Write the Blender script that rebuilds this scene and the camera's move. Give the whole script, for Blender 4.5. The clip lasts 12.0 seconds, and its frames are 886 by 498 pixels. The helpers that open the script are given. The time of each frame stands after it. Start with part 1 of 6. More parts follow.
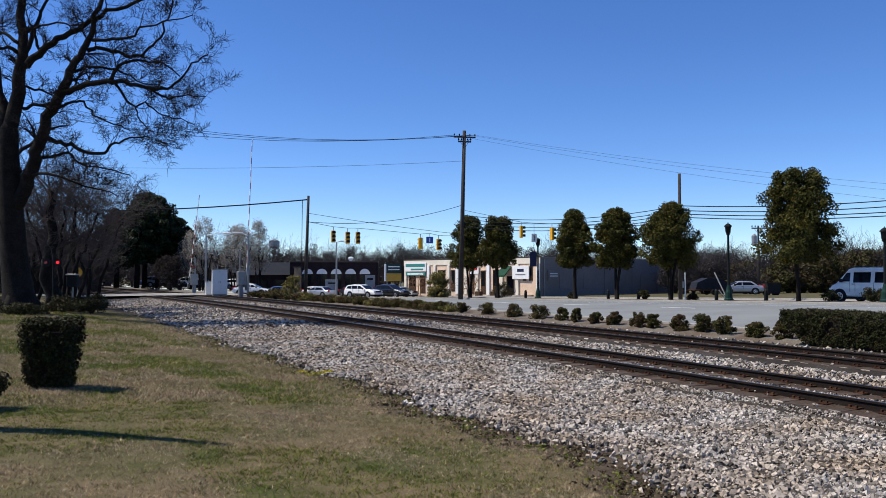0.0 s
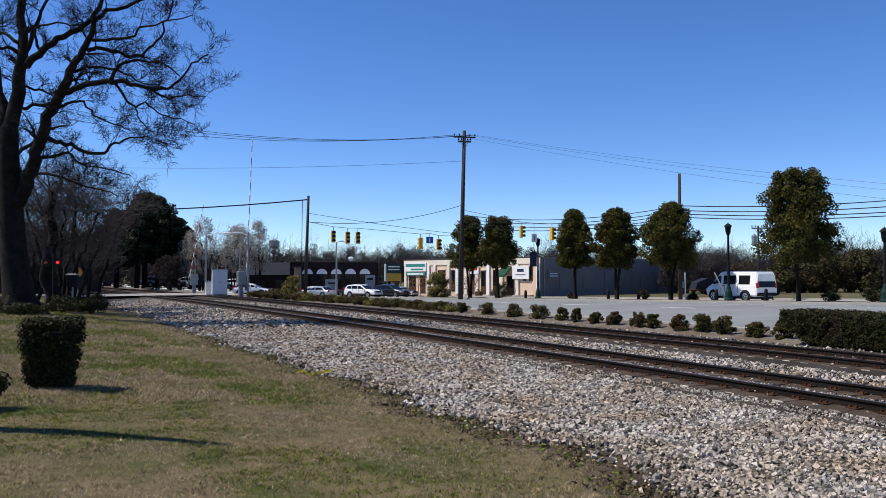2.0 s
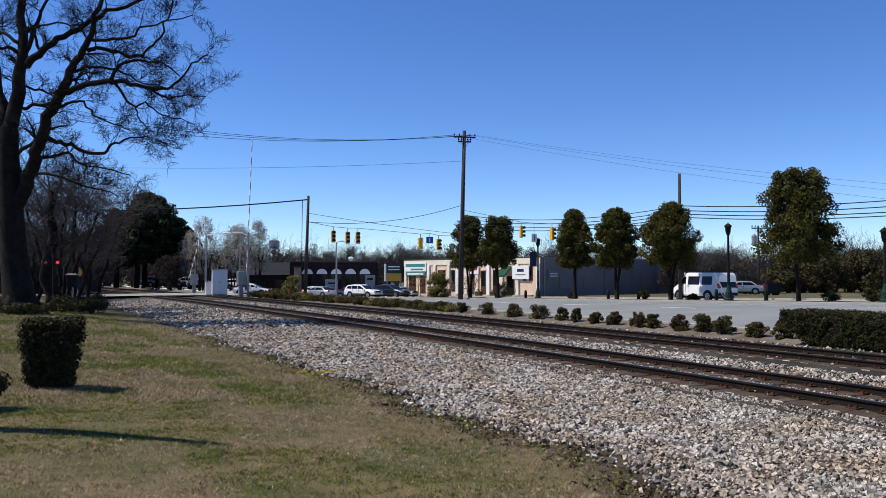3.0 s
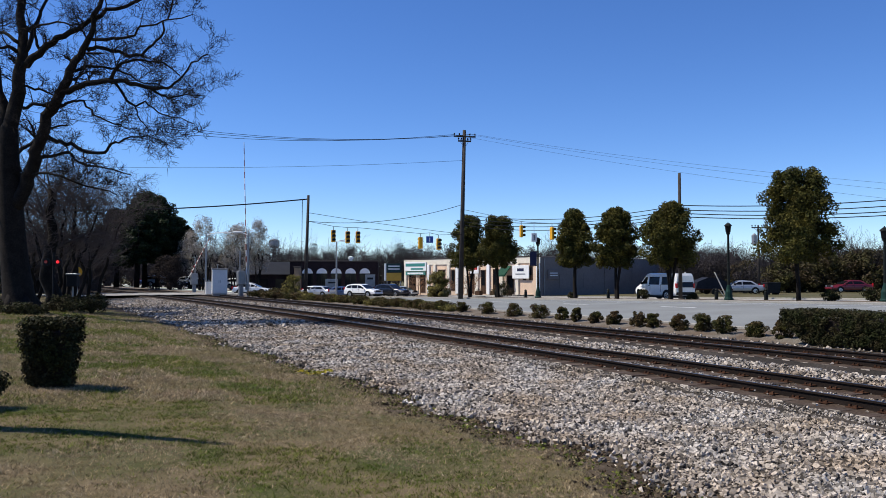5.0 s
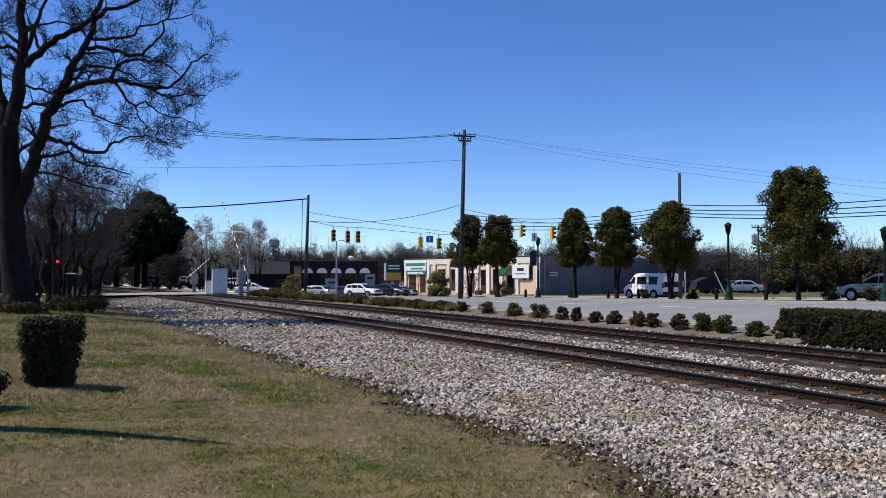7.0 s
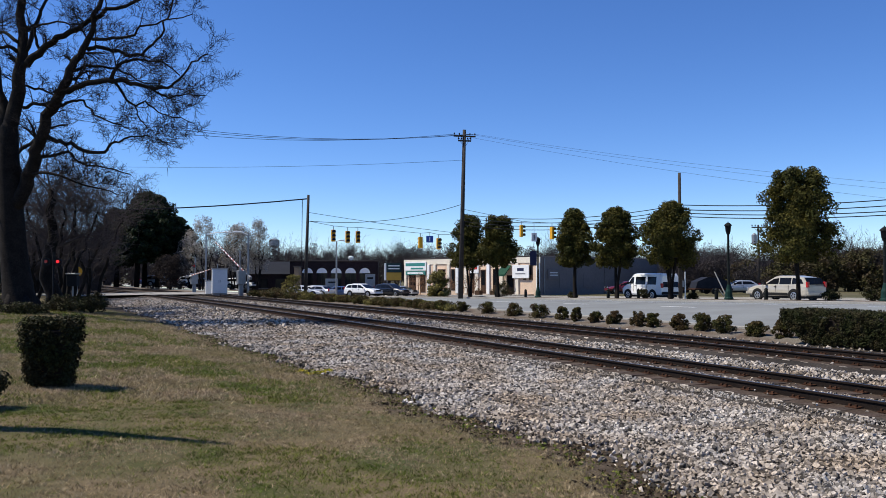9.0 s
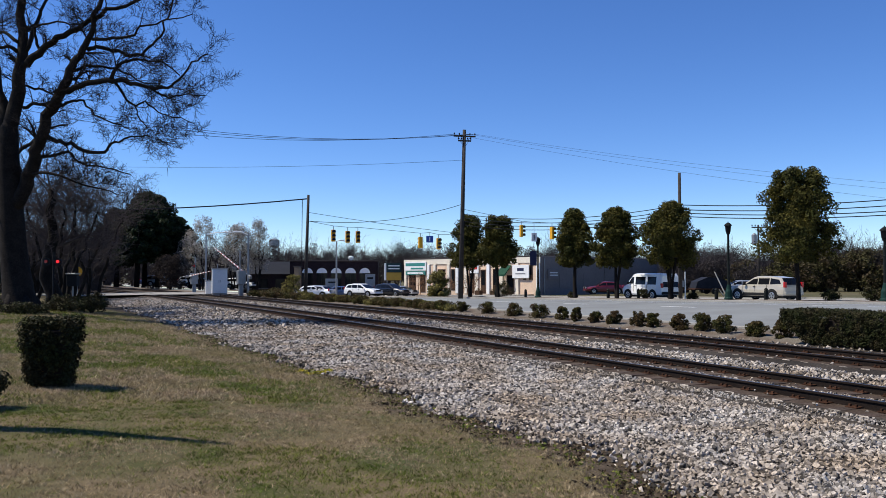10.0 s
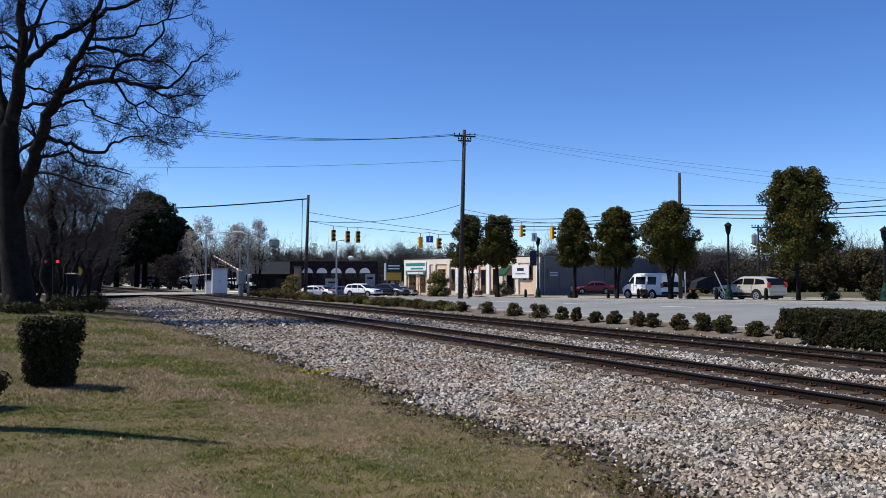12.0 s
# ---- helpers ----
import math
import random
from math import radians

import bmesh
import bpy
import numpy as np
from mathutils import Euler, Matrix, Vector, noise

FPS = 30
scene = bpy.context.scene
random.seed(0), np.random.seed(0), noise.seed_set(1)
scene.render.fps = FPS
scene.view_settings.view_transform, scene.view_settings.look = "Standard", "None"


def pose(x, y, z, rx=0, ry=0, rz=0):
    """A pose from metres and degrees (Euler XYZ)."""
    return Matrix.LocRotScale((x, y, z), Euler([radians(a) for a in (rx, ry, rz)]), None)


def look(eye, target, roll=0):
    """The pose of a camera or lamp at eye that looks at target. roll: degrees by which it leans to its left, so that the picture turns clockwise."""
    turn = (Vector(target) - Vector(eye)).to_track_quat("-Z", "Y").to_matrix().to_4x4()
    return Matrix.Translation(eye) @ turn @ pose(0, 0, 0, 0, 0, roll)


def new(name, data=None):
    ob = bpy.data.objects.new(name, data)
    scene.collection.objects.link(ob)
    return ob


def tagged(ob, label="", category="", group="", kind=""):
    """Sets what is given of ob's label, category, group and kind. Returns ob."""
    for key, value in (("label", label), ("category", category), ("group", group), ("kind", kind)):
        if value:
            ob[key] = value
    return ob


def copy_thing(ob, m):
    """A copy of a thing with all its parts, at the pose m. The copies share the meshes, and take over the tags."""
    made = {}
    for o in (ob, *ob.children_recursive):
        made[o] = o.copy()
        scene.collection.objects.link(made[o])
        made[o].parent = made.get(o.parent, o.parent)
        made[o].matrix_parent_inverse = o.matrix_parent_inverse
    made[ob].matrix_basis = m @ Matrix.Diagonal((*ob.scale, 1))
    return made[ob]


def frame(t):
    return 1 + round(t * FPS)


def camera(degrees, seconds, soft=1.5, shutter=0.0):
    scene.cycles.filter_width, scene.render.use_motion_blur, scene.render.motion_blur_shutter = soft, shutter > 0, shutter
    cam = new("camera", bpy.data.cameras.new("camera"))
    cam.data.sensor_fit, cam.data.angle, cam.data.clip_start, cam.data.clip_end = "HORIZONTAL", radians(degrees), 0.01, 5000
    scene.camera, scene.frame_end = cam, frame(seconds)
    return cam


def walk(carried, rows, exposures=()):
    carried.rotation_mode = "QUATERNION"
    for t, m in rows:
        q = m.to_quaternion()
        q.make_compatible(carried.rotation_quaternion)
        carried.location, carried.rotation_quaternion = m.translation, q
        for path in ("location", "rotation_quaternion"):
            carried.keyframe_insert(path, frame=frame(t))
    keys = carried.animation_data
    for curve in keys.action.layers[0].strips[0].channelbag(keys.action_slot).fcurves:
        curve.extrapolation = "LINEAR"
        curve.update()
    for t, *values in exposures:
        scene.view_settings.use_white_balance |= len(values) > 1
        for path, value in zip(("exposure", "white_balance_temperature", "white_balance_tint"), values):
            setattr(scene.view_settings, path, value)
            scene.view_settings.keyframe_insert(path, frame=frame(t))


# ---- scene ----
cam = camera(56.8, 12.0, soft=0.55)
EYE = (0.0, 0.0, 1.87)
walk(cam, [(0.0, pose(*EYE, 91.94)), (3.0, pose(*EYE, 91.94)), (6.5, pose(*EYE, 91.88)), (12.0, pose(*EYE, 91.88))])

# ---- light ----
SUN_AZ, SUN_EL = radians(-88), radians(54)      # azimuth from +y towards +x, elevation
world = bpy.data.worlds.new("sky")
scene.world = world
world.use_nodes = True
wn = world.node_tree
sky = wn.nodes.new("ShaderNodeTexSky")
sky.sky_type, sky.sun_disc = "NISHITA", False
sky.sun_elevation, sky.sun_rotation = SUN_EL, SUN_AZ
sky.altitude, sky.air_density, sky.dust_density, sky.ozone_density = 2600, 1.0, 0.0, 5.0
clear = wn.nodes.new("ShaderNodeHueSaturation")
clear.inputs["Saturation"].default_value, clear.inputs["Hue"].default_value = 1.18, 0.510
wn.links.new(sky.outputs[0], clear.inputs["Color"])
wn.links.new(clear.outputs[0], wn.nodes["Background"].inputs[0])
wn.nodes["Background"].inputs[1].default_value = 0.14
sun = new("sun", bpy.data.lights.new("sun", "SUN"))
sun.data.energy, sun.data.angle, sun.data.color = 5.0, radians(0.55), (1.0, 0.94, 0.84)
sun.matrix_world = look((math.sin(SUN_AZ) * math.cos(SUN_EL) * 50, math.cos(SUN_AZ) * math.cos(SUN_EL) * 50, math.sin(SUN_EL) * 50), (0, 0, 0))
scene.view_settings.exposure = 0.2

# ---- materials ----


def paint(name, color, rough=0.6, metal=0.0, vary=0.25, scale=3.0, fine=40.0, bump=0.15, other=None, island=0.0, each=0.0, trans=0.0, coat=0.0, glow=0.0, span=(0.36, 0.64)):
    """A procedural surface: two scales of variation of the colour, fine relief."""
    m = bpy.data.materials.new(name)
    m.use_nodes = True
    t = m.node_tree
    b = t.nodes["Principled BSDF"]
    b.inputs["Roughness"].default_value, b.inputs["Metallic"].default_value = rough, metal
    b.inputs["Coat Weight"].default_value = coat
    b.inputs["Specular IOR Level"].default_value = 0.5 if rough < 0.5 else 0.12
    if glow:
        b.inputs["Emission Color"].default_value, b.inputs["Emission Strength"].default_value = (*color, 1), glow
    geo = t.nodes.new("ShaderNodeNewGeometry")
    n1, n2 = t.nodes.new("ShaderNodeTexNoise"), t.nodes.new("ShaderNodeTexNoise")
    for n, s in ((n1, scale), (n2, fine)):
        n.inputs["Scale"].default_value, n.inputs["Detail"].default_value = s, 5
        t.links.new(geo.outputs["Position"], n.inputs["Vector"])
    mix = t.nodes.new("ShaderNodeMix")
    mix.data_type = "RGBA"
    other = other or [c * (1 - vary) for c in color]
    mix.inputs[6].default_value, mix.inputs[7].default_value = (*color, 1), (*other, 1)
    ramp = t.nodes.new("ShaderNodeMapRange")
    ramp.inputs[1].default_value, ramp.inputs[2].default_value = span
    t.links.new(n1.outputs[0], ramp.inputs[0])
    t.links.new(ramp.outputs[0], mix.inputs[0])
    hsv = t.nodes.new("ShaderNodeHueSaturation")
    t.links.new(mix.outputs[2], hsv.inputs["Color"])
    val = t.nodes.new("ShaderNodeMapRange")
    val.inputs[1].default_value, val.inputs[2].default_value, val.inputs[3].default_value, val.inputs[4].default_value = 0.3, 0.7, 1 - vary, 1 + vary
    t.links.new(n2.outputs[0], val.inputs[0])
    out = val.outputs[0]
    if island:
        isl = t.nodes.new("ShaderNodeMapRange")
        isl.inputs[3].default_value, isl.inputs[4].default_value = 1 - island, 1 + island
        t.links.new(geo.outputs["Random Per Island"], isl.inputs[0])
        mul = t.nodes.new("ShaderNodeMath")
        mul.operation = "MULTIPLY"
        t.links.new(out, mul.inputs[0])
        t.links.new(isl.outputs[0], mul.inputs[1])
        out = mul.outputs[0]
    if each:
        info, rng = t.nodes.new("ShaderNodeObjectInfo"), t.nodes.new("ShaderNodeMapRange")
        rng.inputs[3].default_value, rng.inputs[4].default_value = 1 - each, 1 + each
        t.links.new(info.outputs["Random"], rng.inputs[0])
        mul = t.nodes.new("ShaderNodeMath")
        mul.operation = "MULTIPLY"
        t.links.new(out, mul.inputs[0])
        t.links.new(rng.outputs[0], mul.inputs[1])
        out = mul.outputs[0]
    t.links.new(out, hsv.inputs["Value"])
    t.links.new(hsv.outputs[0], b.inputs["Base Color"])
    if bump:
        bp = t.nodes.new("ShaderNodeBump")
        bp.inputs["Strength"].default_value, bp.inputs["Distance"].default_value = bump, 0.02
        t.links.new(n2.outputs[0], bp.inputs["Height"])
        t.links.new(bp.outputs[0], b.inputs["Normal"])
    if trans:
        tr = t.nodes.new("ShaderNodeBsdfTranslucent")
        t.links.new(hsv.outputs[0], tr.inputs[0])
        ms = t.nodes.new("ShaderNodeMixShader")
        ms.inputs[0].default_value = trans
        t.links.new(b.outputs[0], ms.inputs[1])
        t.links.new(tr.outputs[0], ms.inputs[2])
        t.links.new(ms.outputs[0], t.nodes["Material Output"].inputs[0])
    return m


GRASS = paint("lawn_soil", (0.135, 0.10, 0.055), 0.95, vary=0.35, scale=0.75, fine=28, bump=0.6, other=(0.055, 0.062, 0.016), span=(0.42, 0.66))
BLADE = paint("green_blades", (0.138, 0.152, 0.028), 0.85, vary=0.42, scale=0.75, fine=8, bump=0, other=(0.088, 0.118, 0.018), island=0.5, trans=0.2)
STRAW = paint("straw_blades", (0.315, 0.238, 0.148), 0.85, vary=0.42, scale=0.6, fine=8, bump=0, other=(0.25, 0.20, 0.10), island=0.55, trans=0.2)
PALESTRAW = paint("bleached_blades", (0.46, 0.38, 0.25), 0.85, vary=0.2, scale=0.6, fine=4, bump=0, island=0.4, trans=0.2)
LITTER = paint("dead_leaves", (0.045, 0.030, 0.018), 0.9, vary=0.3, scale=1, fine=6, bump=0, other=(0.075, 0.052, 0.03), island=0.6)
ENDGRAIN = paint("bleached_end_grain", (0.36, 0.32, 0.27), 0.9, vary=0.3, scale=2.0, fine=30, bump=0.4, other=(0.2, 0.165, 0.13), each=0.5)
# dark soil under the loose stones; shade of their gaps is in the colour
BALLAST = paint("ballast_soil_gap_shade", (0.055, 0.046, 0.038), 0.95, vary=0.45, scale=0.7, fine=22, bump=0.9, other=(0.03, 0.025, 0.02))
STONE = paint("granite_stone", (0.315, 0.285, 0.25), 0.9, vary=0.25, scale=0.8, fine=30, bump=0.3, other=(0.24, 0.19, 0.14), island=0.92)
BED = paint("fouled_ballast", (0.078, 0.057, 0.043), 0.95, vary=0.4, scale=1.6, fine=26, bump=0.9, other=(0.055, 0.038, 0.027))
SOIL = paint("bare_soil", (0.080, 0.060, 0.040), 0.95, vary=0.4, scale=1.3, fine=18, bump=0.7, other=(0.0462, 0.033, 0.0211))
MULCH = paint("mulch", (0.1122, 0.0825, 0.0594), 0.95, vary=0.4, scale=1.1, fine=25, bump=0.8, other=(0.1518, 0.132, 0.1056))
ASPHALT = paint("worn_asphalt", (0.215, 0.225, 0.22), 0.9, vary=0.1, scale=0.25, fine=30, bump=0.2, other=(0.175, 0.18, 0.178))
CONCRETE = paint("concrete", (0.3036, 0.2904, 0.264), 0.85, vary=0.15, scale=0.8, fine=14, bump=0.2)
# far street: base colour raised to hold the sun's grazing reflection
GLAREROAD = paint("pale_road_sun_glare", (0.40, 0.385, 0.36), 0.85, vary=0.1, scale=0.4, fine=14, bump=0.15)
FARGRASS = paint("dry_verge", (0.1122, 0.0924, 0.0528), 0.95, vary=0.3, scale=0.4, fine=6, bump=0.5, other=(0.066, 0.066, 0.0264))
STEEL = paint("rail_steel", (0.018, 0.012, 0.009), 0.8, 0.0, vary=0.3, scale=2, fine=30, bump=0.2)
SHINE = paint("polished_railhead", (0.1848, 0.1782, 0.1716), 0.35, 0.9, vary=0.1, scale=2, fine=30, bump=0.05)
TIE = paint("creosote_timber", (0.055, 0.038, 0.029), 0.9, vary=0.4, scale=2.2, fine=30, bump=0.7, other=(0.085, 0.066, 0.052), each=0.25)
RUST = paint("rusty_iron", (0.0792, 0.0363, 0.0198), 0.85, 0.2, vary=0.4, scale=5, fine=40, bump=0.4)
BARK = paint("oak_bark", (0.0193, 0.016, 0.0138), 0.95, vary=0.35, scale=2.5, fine=16, bump=0.9)
PALEBARK = paint("grey_bark", (0.075, 0.0625, 0.0525), 0.95, vary=0.3, scale=2.5, fine=16, bump=0.8)
TWIG = paint("twigs", (0.0275, 0.0209, 0.0182), 0.95, vary=0.25, scale=1, fine=5, bump=0)
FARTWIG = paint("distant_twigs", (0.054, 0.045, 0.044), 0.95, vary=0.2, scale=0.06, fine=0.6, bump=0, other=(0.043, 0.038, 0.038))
HOLLY = paint("holly_leaf", (0.080, 0.068, 0.013), 0.7, vary=0.3, scale=1.1, fine=7, bump=0, other=(0.040, 0.044, 0.011), island=0.6, trans=0.22)
BOX = paint("clipped_leaf", (0.026, 0.031, 0.009), 0.7, vary=0.3, scale=2, fine=14, bump=0, other=(0.040, 0.032, 0.014), island=0.5, trans=0.1)
SHRUB = paint("shrub_leaf", (0.055, 0.055, 0.014), 0.7, vary=0.3, scale=2, fine=14, bump=0, other=(0.08, 0.05, 0.022), island=0.5, trans=0.2)
BROWNLEAF = paint("brown_twig_tips", (0.050, 0.038, 0.031), 0.95, vary=0.25, scale=0.5, fine=3, bump=0, island=0.4)
PINE = paint("pine_needle", (0.0196, 0.0315, 0.0112), 0.6, vary=0.3, scale=0.4, fine=3, bump=0, island=0.5, trans=0.1)
PEAR = paint("white_blossom", (0.44, 0.41, 0.37), 0.8, vary=0.25, scale=0.5, fine=3, bump=0, other=(0.22, 0.19, 0.15), island=0.4, trans=0.3)
WEED = paint("dry_weeds", (0.23, 0.19, 0.065), 0.9, vary=0.3, scale=0.7, fine=6, bump=0, other=(0.10, 0.095, 0.025), island=0.4, trans=0.2)
WOOD = paint("weathered_pole", (0.062, 0.053, 0.047), 0.9, vary=0.3, scale=1.5, fine=20, bump=0.5)
BLACK = paint("black_paint", (0.010, 0.012, 0.011), 0.6, 0.0, vary=0.15, scale=4, fine=30, bump=0.05)
GREENPAINT = paint("dark_green_paint", (0.010, 0.035, 0.028), 0.6, 0.0, vary=0.2, scale=4, fine=30, bump=0.05)
CABLE = paint("cable", (0.012, 0.012, 0.013), 0.7, vary=0.1, bump=0)
CREAM = paint("cream_stucco", (0.70, 0.52, 0.38), 0.85, vary=0.1, scale=0.9, fine=8, bump=0.25)
PALECREAM = paint("pale_trim", (0.74, 0.67, 0.55), 0.8, vary=0.08, scale=1, fine=9, bump=0.15)
CREAMDARK = paint("tan_stucco", (0.2244, 0.165, 0.1122), 0.85, vary=0.15, scale=0.9, fine=8, bump=0.25)
GREYWALL = paint("grey_block_wall", (0.21, 0.182, 0.172), 0.9, vary=0.12, scale=0.35, fine=5, bump=0.3)
WHITE = paint("white_paint", (0.78, 0.78, 0.76), 0.45, vary=0.06, scale=2, fine=20, bump=0.05)
ROOFING = paint("bitumen_roof", (0.066, 0.0561, 0.0528), 0.9, vary=0.2, scale=0.5, fine=10, bump=0.3)
SLATE = paint("dark_slate", (0.020, 0.022, 0.028), 0.85, vary=0.2, scale=0.8, fine=8, bump=0.3)
BRICK = paint("dark_red_brick", (0.027, 0.018, 0.020), 0.85, vary=0.25, scale=0.8, fine=6, bump=0.3)
BROWN = paint("brown_timber", (0.0726, 0.0396, 0.0231), 0.7, vary=0.3, scale=2, fine=16, bump=0.3)
GLASS = paint("tinted_glass", (0.008, 0.009, 0.011), 0.08, vary=0.1, bump=0)
GLASS.node_tree.nodes["Principled BSDF"].inputs["Specular IOR Level"].default_value = 0.2
CARWHITE = paint("white_car_paint", (0.80, 0.80, 0.79), 0.25, vary=0.04, scale=2, fine=10, bump=0, coat=0.6)
CARGOLD = paint("beige_car_paint", (0.44, 0.40, 0.33), 0.3, 0.1, vary=0.05, scale=2, fine=10, bump=0, coat=0.5)
CARRED = paint("red_car_paint", (0.14, 0.010, 0.016), 0.3, vary=0.08, scale=2, fine=10, bump=0, coat=0.5)
CARBLUE = paint("blue_car_paint", (0.05, 0.09, 0.20), 0.28, 0.2, vary=0.08, scale=2, fine=10, bump=0, coat=0.6)
CARGREY = paint("silver_car_paint", (0.40, 0.41, 0.43), 0.28, 0.4, vary=0.06, scale=2, fine=10, bump=0, coat=0.6)
CARBLACK = paint("black_car_paint", (0.012, 0.013, 0.016), 0.25, vary=0.1, bump=0, coat=0.6)
TYRE = paint("tyre_rubber", (0.018, 0.018, 0.018), 0.9, vary=0.2, fine=60, bump=0.2)
CHROME = paint("bright_metal", (0.55, 0.55, 0.56), 0.3, 0.9, vary=0.1, bump=0)
TRIM = paint("black_plastic", (0.02, 0.02, 0.021), 0.7, vary=0.2, bump=0.05)
REDLENS = paint("red_lens", (0.45, 0.01, 0.012), 0.2, vary=0.05, bump=0)
YELLOW = paint("signal_yellow", (0.72, 0.36, 0.03), 0.5, vary=0.12, scale=3, fine=20, bump=0.05)
REDLIT = paint("lit_red_lamp", (1.0, 0.02, 0.03), 0.3, vary=0, bump=0, glow=0.8)
GALV = paint("galvanised_steel", (0.2772, 0.2838, 0.2904), 0.45, 0.6, vary=0.12, scale=3, fine=20, bump=0.1)
TEAL = paint("teal_paint", (0.05, 0.22, 0.20), 0.6, vary=0.1, bump=0.05)
AWNING = paint("green_canvas", (0.0198, 0.066, 0.0396), 0.85, vary=0.15, bump=0.2)
SIGNRED = paint("red_sign_paint", (0.5, 0.05, 0.04), 0.5, vary=0.1, bump=0.02)
FADEDRED = paint("faded_red_tape", (0.34, 0.12, 0.10), 0.6, vary=0.2, bump=0.02)
SIGNBLUE = paint("blue_sign_paint", (0.05, 0.12, 0.40), 0.5, vary=0.1, bump=0.02)
BANNER = paint("dark_banner", (0.03, 0.035, 0.075), 0.8, vary=0.15, bump=0.05)
SIGNGOLD = paint("gold_sign_paint", (0.55, 0.33, 0.06), 0.5, vary=0.1, bump=0.02)

# ---- builders ----


class Shape:
    """Collects vertices and faces of one mesh."""

    def __init__(self):
        self.v, self.f = [], []

    def add(self, verts, faces):
        n = len(self.v)
        self.v.extend(tuple(p) for p in verts)
        self.f.extend(tuple(i + n for i in q) for q in faces)
        return self

    def box(self, x0, y0, z0, x1, y1, z1, m=None, bev=0.0):
        """A box with bevelled upright and level edges."""
        if bev <= 0:
            vs = [(x, y, z) for z in (z0, z1) for y in (y0, y1) for x in (x0, x1)]
            fs = [(0, 2, 3, 1), (4, 5, 7, 6), (0, 1, 5, 4), (2, 6, 7, 3), (0, 4, 6, 2), (1, 3, 7, 5)]
        else:
            b = bev
            ring = lambda e, z: [(x0 + b + e, y0 + e, z), (x1 - b - e, y0 + e, z), (x1 - e, y0 + b + e, z), (x1 - e, y1 - b - e, z), (x1 - b - e, y1 - e, z), (x0 + b + e, y1 - e, z), (x0 + e, y1 - b - e, z), (x0 + e, y0 + b + e, z)]
            vs = ring(b, z0) + ring(0, z0 + b) + ring(0, z1 - b) + ring(b, z1)
            fs = [tuple(range(7, -1, -1)), tuple(range(24, 32))]
            for k in range(3):
                fs += [(8 * k + i, 8 * k + (i + 1) % 8, 8 * k + 8 + (i + 1) % 8, 8 * k + 8 + i) for i in range(8)]
        if m is not None:
            vs = [tuple(m @ Vector(p)) for p in vs]
        return self.add(vs, fs)

    def tube(self, pts, radii, sides=8, cap=True):
        """A tube along points."""
        pts = [Vector(p) for p in pts]
        vs, fs, a = [], [], None
        for i, p in enumerate(pts):
            d = (pts[min(i + 1, len(pts) - 1)] - pts[max(i - 1, 0)]).normalized()
            if a is None:
                a = d.cross(Vector((0, 0, 1)) if abs(d.z) < 0.9 else Vector((1, 0, 0))).normalized()
            else:
                a = (a - d * a.dot(d)).normalized()
            b = d.cross(a)
            r = radii[i] if isinstance(radii, (list, tuple)) else radii
            for k in range(sides):
                w = 2 * math.pi * k / sides
                vs.append(p + (a * math.cos(w) + b * math.sin(w)) * r)
        for i in range(len(pts) - 1):
            for k in range(sides):
                q = (k + 1) % sides
                fs.append((i * sides + k, i * sides + q, (i + 1) * sides + q, (i + 1) * sides + k))
        if cap:
            fs.append(tuple(range(sides - 1, -1, -1)))
            fs.append(tuple((len(pts) - 1) * sides + k for k in range(sides)))
        return self.add(vs, fs)

    def lathe(self, profile, at=(0, 0, 0), sides=14):
        """Rings (radius, height) round an upright axis."""
        return self.tube_rings([[(at[0] + r * math.cos(2 * math.pi * k / sides), at[1] + r * math.sin(2 * math.pi * k / sides), at[2] + z) for k in range(sides)] for r, z in profile])

    def tube_rings(self, rings):
        n = len(rings[0])
        vs = [p for r in rings for p in r]
        fs = [(i * n + k, i * n + (k + 1) % n, (i + 1) * n + (k + 1) % n, (i + 1) * n + k) for i in range(len(rings) - 1) for k in range(n)]
        fs += [tuple(range(n - 1, -1, -1)), tuple((len(rings) - 1) * n + k for k in range(n))]
        return self.add(vs, fs)

    def extrude(self, outline, axis, a, b):
        """A prism: outline in the two other axes, from a to b along axis."""
        put = {"x": lambda p, s: (s, p[0], p[1]), "y": lambda p, s: (p[0], s, p[1]), "z": lambda p, s: (p[0], p[1], s)}[axis]
        return self.tube_rings([[put(p, s) for p in outline] for s in (a, b)])

    def mesh(self, name):
        me = bpy.data.meshes.new(name)
        me.from_pydata(self.v, [], self.f)
        me.update()
        return me


def fast_mesh(name, verts, faces):
    """A mesh from numpy arrays, all faces of one size."""
    me = bpy.data.meshes.new(name)
    n, k = faces.shape
    me.vertices.add(len(verts))
    me.vertices.foreach_set("co", np.asarray(verts, dtype=np.float32).ravel())
    me.loops.add(n * k)
    me.loops.foreach_set("vertex_index", faces.astype(np.int32).ravel())
    me.polygons.add(n)
    me.polygons.foreach_set("loop_start", np.arange(0, n * k, k, dtype=np.int32))
    me.update(calc_edges=True)
    return me


def fix(me):
    """Turns the faces outwards."""
    bm = bmesh.new()
    bm.from_mesh(me)
    bmesh.ops.recalc_face_normals(bm, faces=bm.faces)
    bm.to_mesh(me)
    bm.free()
    return me


def part(name, shape, material, parent=None, label="", smooth=False):
    """One mesh object of one material, under a thing or a part."""
    me = fix(shape.mesh(name)) if isinstance(shape, Shape) else shape
    me.materials.append(material)
    me.polygons.foreach_set("use_smooth", [smooth] * len(me.polygons))
    ob = new(name, me)
    ob.parent = parent
    return tagged(ob, label) if label else ob


